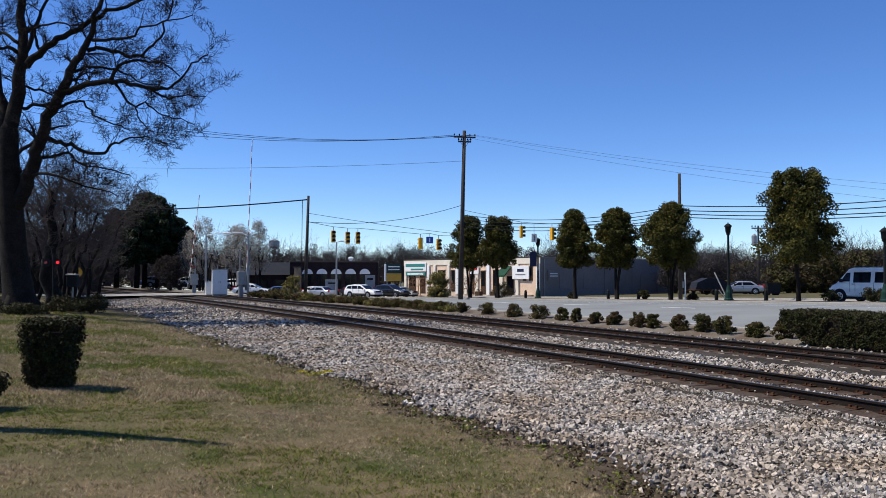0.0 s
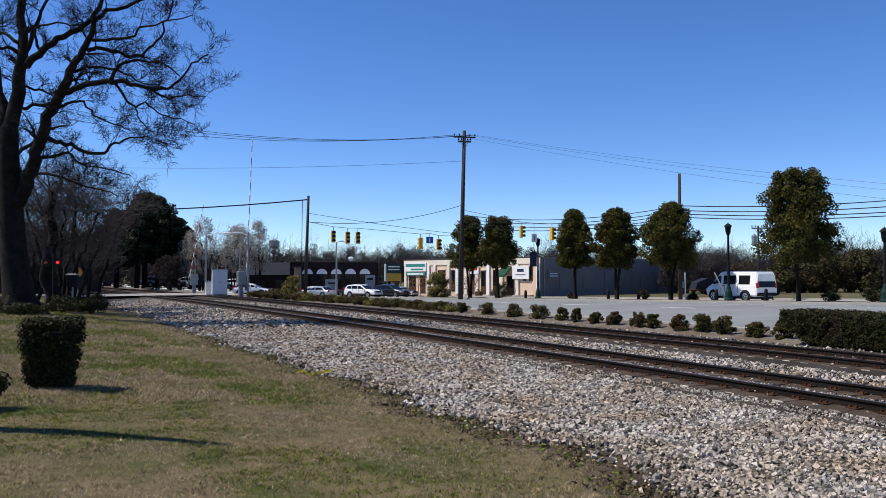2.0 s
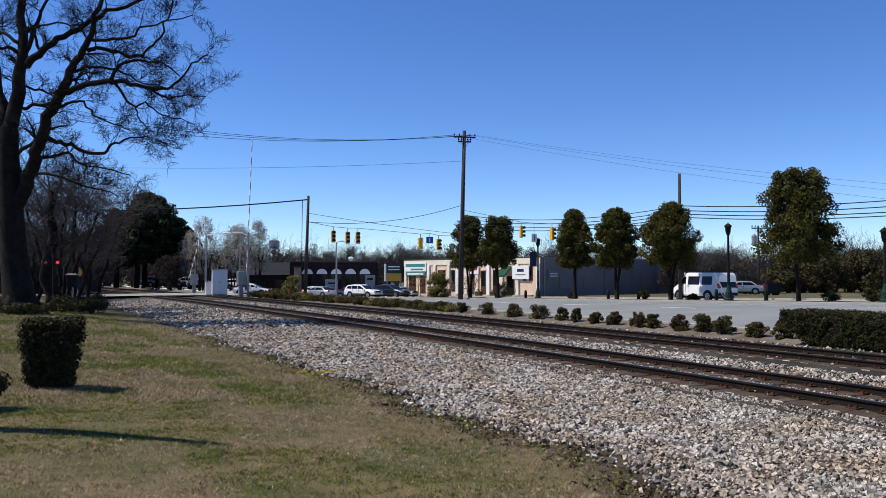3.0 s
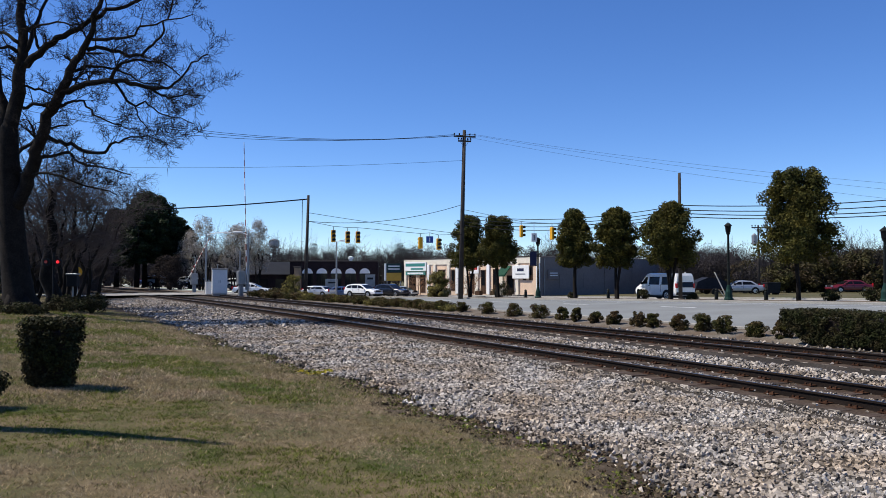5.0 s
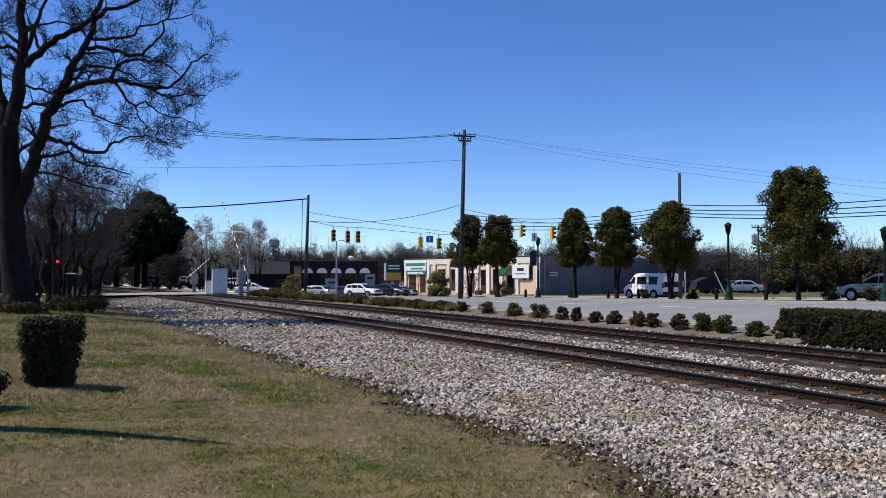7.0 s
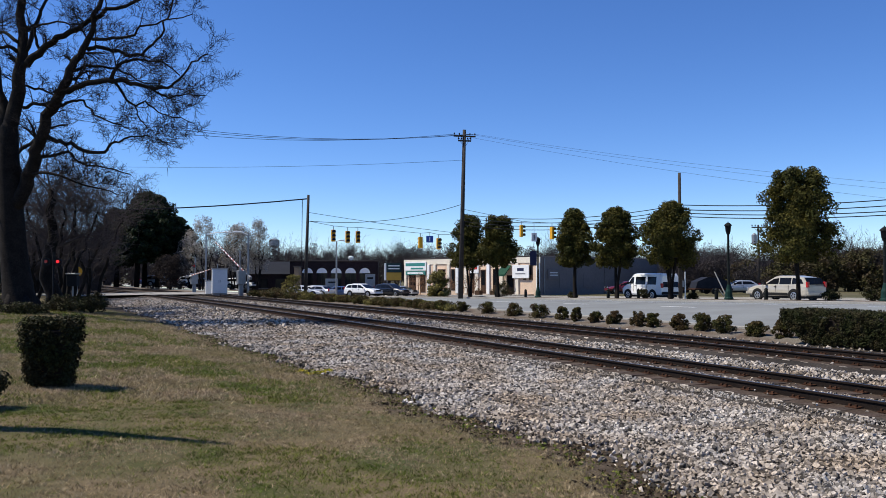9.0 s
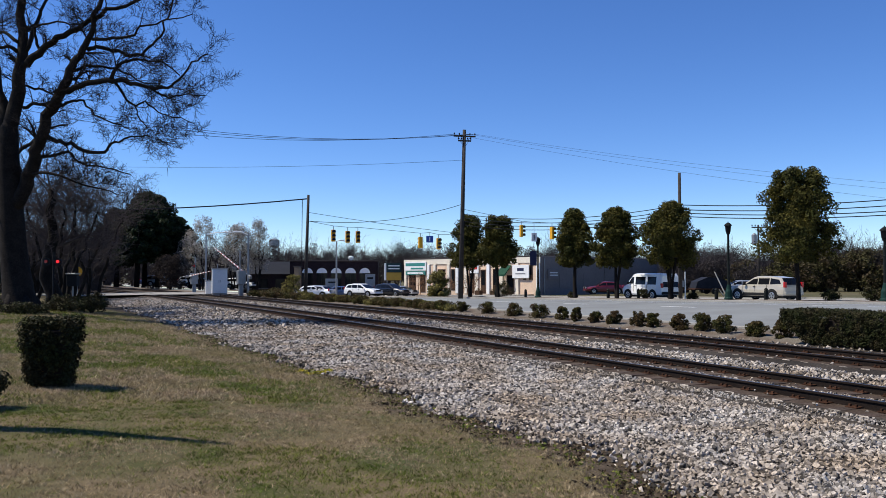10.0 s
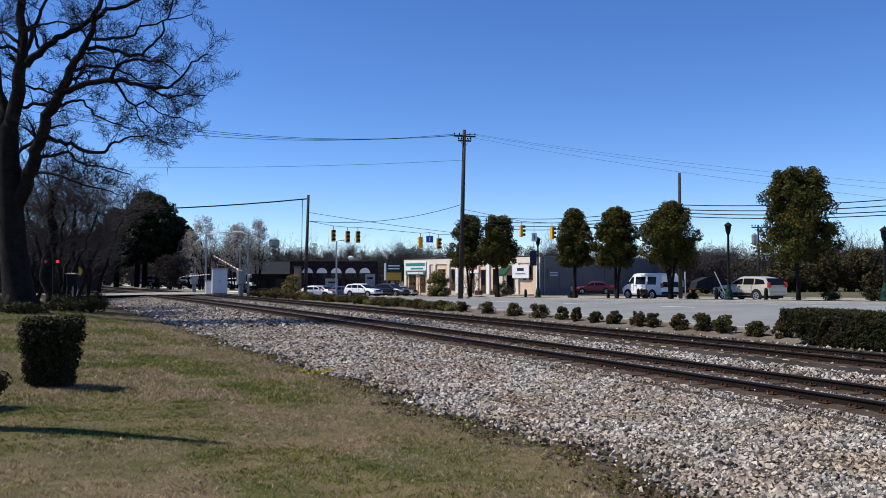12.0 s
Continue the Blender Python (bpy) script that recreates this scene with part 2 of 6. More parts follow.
def thing(name, m, label, category, group="", kind=""):
    """An Empty at the base of a thing, which parents its parts."""
    ob = new(name)
    ob.empty_display_size = 0.2
    ob.matrix_basis = m
    return tagged(ob, label, category, group, kind)


# ---- the lie of the land ----
HEAD, BEND = 0.431, -0.001          # heading of the railway, left of +y, and its curve
CA, SA = math.cos(HEAD), math.sin(HEAD)


def bend(u):
    return np.where(np.abs(u) < 110, 0.5 * BEND * u * u, BEND * 110 * (np.abs(u) - 55))


def plan(o, u):
    """Place on the ground of a point o metres across and u metres along the railway."""
    q = o + bend(u)
    return CA * q - SA * u, SA * q + CA * u


def lift(o, u):
    """Height of the ground."""
    z = np.interp(o, [-60, -12, -4, 0, 3.5, 5.2, 6.0, 7.5, 9.6, 10.4, 10.58, 13.2, 13.45, 15.65, 15.9, 18.5, 18.8, 19.4, 21.2, 49, 56, 200],
                  [0.5, 0.45, 0.2, 0.06, -0.2, -0.33, -0.37, -0.33, -0.27, -0.245, -0.15, -0.15, -0.2, -0.2, -0.15, -0.15, -0.18, -0.12, 0.0, 0.0, 0.25, 0.25])
    fall = np.clip(0.29 - 0.0174 * (u - 35.7), -1.0, 0.5)
    return z + fall * np.clip((o - 20.0) / 14, 0, 1) + 0.25 * np.clip((u - 30) / 20, 0, 1) * np.clip((2.5 - o) / 5, 0, 1)


def place(o, u, dz=0.0):
    x, y = plan(o, u)
    return float(x), float(y), float(lift(o, u)) + dz


def edge(u):
    """The uneven line at which the stones meet the lawn."""
    return np.interp(u, [5, 12, 18, 25, 40], [6.1, 6.05, 5.8, 5.45, 5.35]) + 0.2 * np.sin(u * 0.9) + 0.13 * np.sin(u * 2.3 + 1) + 0.1 * np.sin(u * 5.1) + 0.07 * np.sin(u * 9.7 + 2)


def strip(name, o0, o1, us, n, material, label, category, dz=0.0, rough=0.0):
    """A strip of ground along the railway; o0 and o1 may be functions of u."""
    us = np.asarray(us, float)
    a = o0(us) if callable(o0) else np.full(len(us), float(o0))
    b = o1(us) if callable(o1) else np.full(len(us), float(o1))
    w = np.linspace(0, 1, n + 1)[None, :]
    O = a[:, None] + (b - a)[:, None] * w
    U = np.repeat(us[:, None], n + 1, 1)
    X, Y = plan(O, U)
    Z = lift(O, U) + dz
    if rough:
        inner = np.ones_like(Z)
        inner[:, 0] = inner[:, -1] = 0
        Z = Z + np.random.uniform(-rough, rough, Z.shape) * inner
    m, k = O.shape
    idx = np.arange(m * k).reshape(m, k)
    F = np.stack([idx[:-1, :-1].ravel(), idx[:-1, 1:].ravel(), idx[1:, 1:].ravel(), idx[1:, :-1].ravel()], 1)
    me = fast_mesh(name, np.stack([X.ravel(), Y.ravel(), Z.ravel()], 1), F)
    ob = part(name, me, material, smooth=True)
    return tagged(ob, label, category, kind="structure")


US = np.concatenate([np.arange(-60, 0, 4.0), np.arange(0, 60, 0.25), np.arange(60, 140, 1.0), np.array([140, 170, 220, 300, 450, 700, 1100, 2000])])
strip("ground_lawn", -1200, -40, US[::4], 30, GRASS, "rough winter lawn beyond the yard", "lawn")
strip("lawn", -40, lambda u: edge(u) - 1.0, US, 90, GRASS, "patchy green and straw-coloured mown lawn", "lawn", rough=0.012)
strip("bare_edge", lambda u: edge(u) - 1.0, edge, US, 5, SOIL, "bare brown soil between lawn and stones", "soil", rough=0.015)
strip("ballast", edge, 10.6, US, 30, BALLAST, "bank of crushed-stone railway ballast, gap shade in its dark colour", "ballast", rough=0.02)
strip("track_bed", 10.6, 13.15, US, 12, BED, "brown dusty bed under the near track", "track bed", rough=0.01)
strip("ballast", 13.15, 15.9, US, 12, BALLAST, "crushed stone between the tracks, gap shade in its dark colour", "ballast", rough=0.02)
strip("track_bed", 15.9, 18.45, US, 12, BED, "brown dusty bed under the far track", "track bed", rough=0.01)
strip("ballast", 18.45, 19.4, US, 5, BALLAST, "stony edge beyond the far track, gap shade in its dark colour", "ballast", rough=0.02)
strip("verge", 19.4, 21.5, US, 8, MULCH, "brown mulch verge beside the railway", "verge", rough=0.03)
strip("road", 21.5, 38.3, US, 20, ASPHALT, "pale worn asphalt street in sunlight", "road")
strip("median", 38.3, 41.9, US, 10, MULCH, "low mulched planting strip between the streets", "verge", dz=0.12, rough=0.02)
strip("road_far", 41.9, 49.5, US, 10, GLAREROAD, "carriageway beyond the planting strip, sun glare in its pale colour", "road")
strip("ground_far", 49.5, 1500, US, 40, FARGRASS, "dry grass and open ground behind the street", "ground")

# ---- railway ----
RAIL = [(-0.07, -0.185), (0.07, -0.185), (0.07, -0.165), (0.012, -0.145), (0.012, -0.045), (0.036, -0.032), (0.036, -0.004), (0.028, 0.0), (-0.028, 0.0), (-0.036, -0.004), (-0.036, -0.032), (-0.012, -0.045), (-0.012, -0.145), (-0.07, -0.165)]


def railway(o_left, label):
    track = thing("railway_track", pose(0, 0, 0), label, "railway track", "parallel railway tracks")
    us = np.concatenate([np.arange(-14, 130, 2.0), np.array([140, 160, 190, 240, 320])])
    for o in (o_left, o_left + 1.51):
        rings = []
        for u in us:
            rings.append([(*[float(c) for c in plan(o + dx, u)], z) for dx, z in RAIL])
        part("rail", Shape().tube_rings(rings), STEEL, track, "rust-brown steel rail")
        head = Shape().tube_rings([[(*[float(c) for c in plan(o + dx, u)], z) for dx, z in ((-0.022, 0.0), (0.022, 0.0), (0.018, 0.002), (-0.018, 0.002))] for u in us])
        part("railhead", head, SHINE, track, "polished running surface")
    return track


near_track = railway(11.1, "near railway track, rusty rails on dark timber ties")
far_track = railway(16.4, "far railway track, rusty rails on brown timber ties")

# ---- plants ----


def leaf_cloud(name, blobs, per, size, flat=0.0, core=0.0):
    """Many small leaves in clumps: blobs of (x, y, z, radius)."""
    B = np.array(blobs)
    n = len(B) * per
    c = np.repeat(B, per, 0)
    d = np.random.normal(size=(n, 3))
    d /= np.linalg.norm(d, axis=1)[:, None]
    r = c[:, 3:4] * np.random.uniform(0.35, 1.0, (n, 1)) ** 0.6
    p = c[:, :3] + d * r * np.array([1, 1, 1 - flat])
    nrm = d + np.random.normal(scale=0.7, size=(n, 3)) + np.array([0, 0, 0.35])
    nrm /= np.linalg.norm(nrm, axis=1)[:, None]
    a = np.cross(nrm, np.random.normal(size=(n, 3)))
    a /= np.linalg.norm(a, axis=1)[:, None]
    b = np.cross(nrm, a)
    s = size * np.random.uniform(0.6, 1.35, (n, 1))
    v = np.stack([p - a * s, p - b * s * 0.55, p + a * s, p + b * s * 0.55], 1).reshape(-1, 3)
    return fast_mesh(name, v, np.arange(n * 4).reshape(-1, 4))


def twig_mesh(name, segs):
    """Tapered three-sided sticks from rows of (x, y, z, x, y, z, radius, radius)."""
    S = np.array(segs)
    p, q, r0, r1 = S[:, :3], S[:, 3:6], S[:, 6], S[:, 7]
    d = q - p
    d /= np.linalg.norm(d, axis=1)[:, None] + 1e-9
    ref = np.where(np.abs(d[:, 2:3]) < 0.9, np.array([[0, 0, 1.0]]), np.array([[1.0, 0, 0]]))
    a = np.cross(d, ref)
    a /= np.linalg.norm(a, axis=1)[:, None]
    b = np.cross(d, a)
    V = []
    for base, r in ((p, r0), (q, r1)):
        for k in range(3):
            w = 2 * math.pi * k / 3
            V.append(base + (a * math.cos(w) + b * math.sin(w)) * r[:, None])
    V = np.stack(V, 1).reshape(-1, 3)
    i = np.arange(len(S))[:, None] * 6
    F = np.concatenate([i + np.array([[k, (k + 1) % 3, 3 + (k + 1) % 3, 3 + k]]) for k in range(3)], 0)
    return fast_mesh(name, V, F)


def sprout(segs, rng, p, d, length, r, level, droop=0.0, spread=0.75, crook=0.17):
    """Grows a crooked branch with its own branches into segs."""
    n = 4 if level > 1 else 3
    step = length / n
    for i in range(n):
        d = (d + Vector((rng.gauss(0, crook), rng.gauss(0, crook), rng.gauss(0.03, crook * 0.82) - droop * 0.1))).normalized()
        q = p + d * step
        r1 = r * (0.86 if i < n - 1 else 0.6)
        segs.append((*p, *q, r, r1))
        if level > 0:
            for _ in range(2 if rng.random() < (0.4 if level > 1 else 0.55) else 1):
                side = Vector((rng.gauss(0, 1), rng.gauss(0, 1), rng.gauss(0.25, 0.8)))
                side = (side - d * side.dot(d)).normalized()
                nd = (d * (1 - spread * 0.4) + side * spread).normalized()
                sprout(segs, rng, q, nd, length * rng.uniform(0.48, 0.76), max(r1 * 0.55, 0.008), level - 1, droop, spread, crook)
        p, r = q, r1


def limb(shape, segs, rng, pts, r0, r1, level, every, reach, sides=9, skip=1, crook=0.17, pairs=2):
    """A main limb through given points, with side branches."""
    fine = []
    for i in range(len(pts) - 1):
        a, b = Vector(pts[i]), Vector(pts[i + 1])
        for k in range(3):
            fine.append(a.lerp(b, k / 3) + Vector((rng.gauss(0, 0.09), rng.gauss(0, 0.09), rng.gauss(0, 0.08))) * min(1.0, reach / 2, (b - a).length / 1.8))
    fine.append(Vector(pts[-1]))
    n = len(fine)
    shape.tube(fine, [r0 + (r1 - r0) * i / (n - 1) for i in range(n)], sides)
    for i in range(skip, n):
        if i % every == 0 or i == n - 1:
            d = (fine[i] - fine[i - 1]).normalized()
            for _ in range(pairs):
                side = Vector((rng.gauss(0, 1), rng.gauss(0, 1), rng.gauss(0.4, 0.7)))
                side = (side - d * side.dot(d)).normalized()
                r = (r0 + (r1 - r0) * i / (n - 1)) * 0.42
                sprout(segs, rng, fine[i], (d * 0.7 + side * 0.7).normalized(), reach * rng.uniform(0.6, 1.15), min(r, 0.09), level, 0.25, 0.75, crook)


def oak():
    """The great bare oak: trunk and limbs relative to its foot."""
    x, y, z = -19.85, 38.0, 0.32
    rng = random.Random(5)
    t = thing("oak_tree", pose(x, y, z), "large bare oak with dark furrowed trunk on the lawn", "tree")
    trunk, limbs, segs = Shape(), Shape(), []
    trunk.tube([(0.2, 0, -0.4), (0.28, 0, 0.1), (0.19, 0, 0.74), (0.04, 0, 1.8), (-0.08, 0, 2.84), (-0.21, 0, 4.41), (-0.34, 0, 6.0), (-0.42, 0, 7.5), (-0.38, 0, 8.4), (-0.3, 0, 9.2)], [1.15, 0.86, 0.68, 0.61, 0.57, 0.54, 0.5, 0.46, 0.4, 0.05], 16)
    for w in range(6):
        a = w * 1.05 + 0.3
        trunk.tube([(0.28 + 1.25 * math.cos(a), 1.0 * math.sin(a), -0.35), (0.26 + 0.8 * math.cos(a), 0.75 * math.sin(a), 0.12), (0.16 + 0.35 * math.cos(a), 0.35 * math.sin(a), 0.95)], [0.14, 0.22, 0.2], 7)
    limb(limbs, segs, rng, [(-0.41, 0, 6.52), (-0.43, 0, 7.84), (0.03, 0, 10.23), (0.09, 0, 11.29), (-0.04, 0.3, 12.98), (-0.13, 0.6, 15.79), (-0.26, 1, 17.87)], 0.4, 0.12, 3, 3, 1.15, skip=2, crook=0.22, pairs=1)
    limb(limbs, segs, rng, [(-0.48, 0, 7.58), (-0.72, 0.2, 9.08), (-1.17, 0.5, 10.61), (-1.98, 1, 13.19), (-2.93, 1.6, 16.72)], 0.28, 0.1, 3, 3, 1.15, skip=1, crook=0.22, pairs=1)
    limb(limbs, segs, rng, [(0.2, 0, 11.35), (0.92, -0.3, 11.75), (1.58, -0.6, 12.14), (2.54, -1, 12.49), (3.6, -1.2, 12.95), (4.65, -1.4, 13.61), (6.05, -1.6, 13.85), (7.6, -1.7, 14.43)], 0.19, 0.05, 3, 3, 1.15, skip=2, crook=0.22, pairs=1)
    limb(limbs, segs, rng, [(0.29, 0, 11.83), (0.54, 0.3, 13.25), (0.75, 0.6, 14.21), (1.03, 1, 15.39)], 0.12, 0.05, 3, 3, 1.15, skip=1, crook=0.22, pairs=1)
    limb(limbs, segs, rng, [(1.17, -0.4, 11.98), (1.03, -0.6, 12.66), (1.1, -0.8, 12.97), (2.27, -1.1, 13.08), (3.49, -1.4, 12.91)], 0.07, 0.03, 3, 3, 1.15, skip=1, crook=0.22, pairs=1)
    limb(limbs, segs, rng, [(-0.08, 0, 12.04), (-0.29, -0.4, 12.19), (-0.75, -0.8, 11.98)], 0.1, 0.06, 3, 3, 1.15, skip=1, crook=0.22, pairs=1)
    limb(limbs, segs, rng, [(-0.09, 0, 12.47), (-0.84, 0.3, 12.98), (-2.0, 0.8, 13.35)], 0.09, 0.05, 3, 3, 1.15, skip=1, crook=0.22, pairs=1)
    limb(limbs, segs, rng, [(0.05, 0, 4.62), (0.55, -0.2, 5.84), (0.95, -0.4, 6.78), (1.29, -0.6, 7.54), (1.78, -0.8, 8.9), (2.36, -1, 9.69), (2.78, -1.1, 10.37), (3.07, -1.2, 11.04), (3.46, -1.3, 11.53), (3.86, -1.4, 12.12), (4.17, -1.5, 12.86), (4.57, -1.6, 14.06), (4.93, -1.7, 15.46)], 0.33, 0.07, 3, 3, 1.15, skip=2, crook=0.22, pairs=1)
    limb(limbs, segs, rng, [(2.38, -1, 9.74), (3.13, -1.3, 10.04), (4.07, -1.6, 10.2), (4.96, -1.8, 10.25), (5.67, -2, 10.15), (6.62, -2.2, 9.93), (7.25, -2.3, 9.78), (7.83, -2.4, 9.76), (8.31, -2.5, 10.08), (8.97, -2.6, 10.78), (9.64, -2.7, 11.2)], 0.15, 0.025, 3, 3, 1.15, skip=2, crook=0.22, pairs=1)
    limb(limbs, segs, rng, [(6.77, -2.2, 9.9), (7.39, -2.1, 9.55), (7.68, -2, 9.42), (8.44, -1.8, 9.62), (9.23, -1.6, 9.61)], 0.06, 0.02, 3, 3, 1.15, skip=1, crook=0.22, pairs=1)
    limb(limbs, segs, rng, [(5.06, -1.8, 10.28), (5.2, -1.6, 10.86), (5.4, -1.4, 11.17), (5.93, -1.2, 11.37), (6.42, -1, 11.35), (7.13, -0.8, 11.25), (7.74, -0.6, 10.77)], 0.09, 0.025, 3, 3, 1.15, skip=2, crook=0.22, pairs=1)
    limb(limbs, segs, rng, [(3.77, -1.3, 11.78), (4.1, -1, 11.95), (4.7, -0.7, 11.93), (5.3, -0.5, 11.69), (5.88, -0.4, 11.82), (6.33, -0.2, 12.33), (6.78, 0, 13.05), (7.02, 0.2, 14.03), (7.05, 0.4, 15.18)], 0.1, 0.03, 3, 3, 1.15, skip=2, crook=0.22, pairs=1)
    limb(limbs, segs, rng, [(4.01, -1.4, 12.17), (5.22, -2, 12.1), (6.17, -2.4, 12.03), (6.73, -2.7, 12.34), (7.81, -3, 12.49), (9.09, -3.2, 12.77)], 0.08, 0.02, 3, 3, 1.15, skip=2, crook=0.22, pairs=1)
    limb(limbs, segs, rng, [(2.97, -1.2, 10.78), (3.46, -0.8, 11.09), (4.1, -0.5, 11.22), (4.7, -0.3, 11.14), (5.54, 0, 10.76), (6.76, 0.3, 10.43)], 0.08, 0.025, 3, 3, 1.15, skip=2, crook=0.22, pairs=1)
    limb(limbs, segs, rng, [(0.18, 0, 9.38), (0.96, -0.3, 9.45), (1.83, -0.7, 9.5)], 0.08, 0.07, 3, 3, 1.15, skip=1, crook=0.22, pairs=1)
    limb(limbs, segs, rng, [(0.21, 0, 10.44), (0.59, 0.4, 10.4), (0.99, 0.8, 10.33), (1.27, 1, 10.13)], 0.06, 0.04, 3, 3, 1.15, skip=1, crook=0.22, pairs=1)
    limb(limbs, segs, rng, [(2.34, -0.9, 9.25), (3.14, -1.2, 9.44), (3.66, -1.4, 9.45), (4.29, -1.6, 8.75), (5.2, -1.7, 8.32), (5.99, -1.8, 8.05)], 0.07, 0.02, 3, 3, 1.15, skip=2, crook=0.22, pairs=1)
    limb(limbs, segs, rng, [(5.35, -1.9, 10.1), (5.7, -1.6, 9.41), (6.03, -1.4, 9.19), (6.41, -1.2, 9.49), (6.91, -1, 8.97), (7.51, -0.8, 8.83), (8.44, -0.6, 8.53)], 0.06, 0.02, 3, 3, 1.15, skip=2, crook=0.22, pairs=1)
    limb(limbs, segs, rng, [(6.02, -1.5, 9.17), (6.32, -1.6, 8.54), (6.74, -1.7, 8.07), (6.75, -1.8, 7.65)], 0.035, 0.015, 3, 3, 1.15, skip=1, crook=0.22, pairs=1)
    limb(limbs, segs, rng, [(1.44, -0.6, 7.95), (2.01, -0.8, 7.81), (2.72, -1, 7.6), (3.69, -1.2, 7.21), (4.69, -1.4, 7.05), (4.98, -1.5, 7.44), (5.67, -1.6, 7.58), (6.71, -1.7, 7.82)], 0.12, 0.03, 3, 3, 1.15, skip=2, crook=0.22, pairs=1)
    limb(limbs, segs, rng, [(1.05, -0.4, 6.99), (1.64, 0, 7.16), (2.19, 0.4, 7.43), (2.55, 0.8, 6.95), (3.46, 1.2, 6.73), (4.72, 1.6, 6.46)], 0.09, 0.025, 3, 3, 1.15, skip=2, crook=0.22, pairs=1)
    limb(limbs, segs, rng, [(0.7, -0.2, 6.23), (1.92, -1, 6.24), (3.12, -1.6, 5.86), (4.31, -2, 5.51), (5.62, -2.4, 5.1)], 0.08, 0.02, 3, 3, 1.15, skip=1, crook=0.22, pairs=1)
    limb(limbs, segs, rng, [(-0.52, 0.2, 6.81), (-0.51, 1.5, 7.76), (-0.16, 3, 8.91), (0.51, 4, 9.33)], 0.12, 0.04, 3, 3, 1.15, skip=1, crook=0.22, pairs=1)
    limb(limbs, segs, rng, [(-0.55, 0, 5.73), (-1.56, 0, 6.52), (-2.65, -0.4, 6.99)], 0.14, 0.05, 3, 3, 1.15, skip=1, crook=0.22, pairs=1)
    part("trunk", trunk, BARK, t, "dark furrowed trunk", smooth=True)
    part("limb_crown", limbs, BARK, t, "spreading dark limbs", smooth=True)
    tagged(part("twig_crown", twig_mesh("twig_crown", segs), TWIG, t, "fine leafless twigs"), kind="stuff")


def bare_tree(name, m, height, width, stems, seed, label, level=3, mat=TWIG, bark=BARK, r=0.13):
    rng = random.Random(seed)
    t = thing(name, m, label, "tree")
    trunk, segs = Shape(), []
    for s in range(stems):
        w = 2 * math.pi * s / stems + rng.random()
        lean = width * 0.32 * (0 if stems == 1 else 1)
        top = Vector((math.cos(w) * lean, math.sin(w) * lean, height * 0.62))
        foot = Vector((math.cos(w), math.sin(w), 0)) * (0.0 if stems == 1 else 0.25)
        limb(trunk, segs, rng, [foot - Vector((0, 0, 0.2)), foot.lerp(top, 0.35) + Vector((0, 0, 0.3)), foot.lerp(top, 0.7), top], r, r * 0.35, level, 2, height * 0.24, 7, skip=3)
    part("trunk", trunk, bark, t, smooth=True)
    tagged(part("twig_crown", twig_mesh("twig_crown", segs), mat, t), kind="stuff")
    return t


def holly(m, height, width, clear, stems, seed, label, taper=0.55):
    """An evergreen with a dense crown on one or more thin trunks."""
    rng = random.Random(seed)
    np.random.seed(seed)
    t = thing("holly_tree", m, label, "tree", "street hollies")
    trunk = Shape()
    for s in range(stems):
        w = 2.4 * s + seed
        spread = 0.0 if stems == 1 else 0.22
        dx, dy = math.cos(w) * spread, math.sin(w) * spread * 0.6
        pts = [(dx * 0.4, dy * 0.4, -0.25), (dx * 0.5, dy * 0.5, 0.1), (dx + 0.05, dy, clear * 0.5), (dx * 2.6, dy * 2.6, clear * 1.15), (dx * 4, dy * 4, clear * 1.15 + height * 0.3)]
        trunk.tube(pts, [0.3 / stems ** 0.5, 0.19 / stems ** 0.4, 0.14 / stems ** 0.35, 0.11, 0.05], 8)
    part("trunk", trunk, BARK, t, smooth=True)
    blobs = []
    h = height - clear
    for i in range(190):
        f = rng.random() ** 0.9
        rad = width / 2 * (min(1.0, 0.72 + f * 1.6) if f < 0.2 else 1.0 - (taper * max(0, (f - 0.25) / 0.75) ** 2.0))
        rad *= 1 + 0.10 * math.sin(f * 9 + seed) + rng.uniform(-0.08, 0.05)
        w = rng.random() * 6.283
        k = rng.uniform(0.35, 0.98)
        br = rng.uniform(0.25, 0.48) * width / 4
        blobs.append((math.cos(w) * (rad * k - br * 0.4), math.sin(w) * (rad * k - br * 0.4), clear + 0.1 + f * (h - br * 0.9), br))
    crown = part("crown", leaf_cloud("crown", blobs, 150, 0.085), HOLLY, t)
    tips = [(b[0] * 1.06, b[1] * 1.06, b[2] + rng.uniform(0, 0.25), 0.16) for b in blobs[::5]]
    tagged(part("shoot_tip", leaf_cloud("shoot_tip", tips, 16, 0.07), HOLLY, t), kind="stuff")
    core = Shape()
    core.lathe([(0.05, clear + 0.5), (width * 0.16, clear + 0.6), (width * 0.22, clear + h * 0.3), (width * 0.16, clear + h * 0.6), (width * 0.05, clear + h * 0.75), (0.02, clear + h * 0.8)], sides=12)
    part("inner_foliage", core, HOLLY, t)
    return t


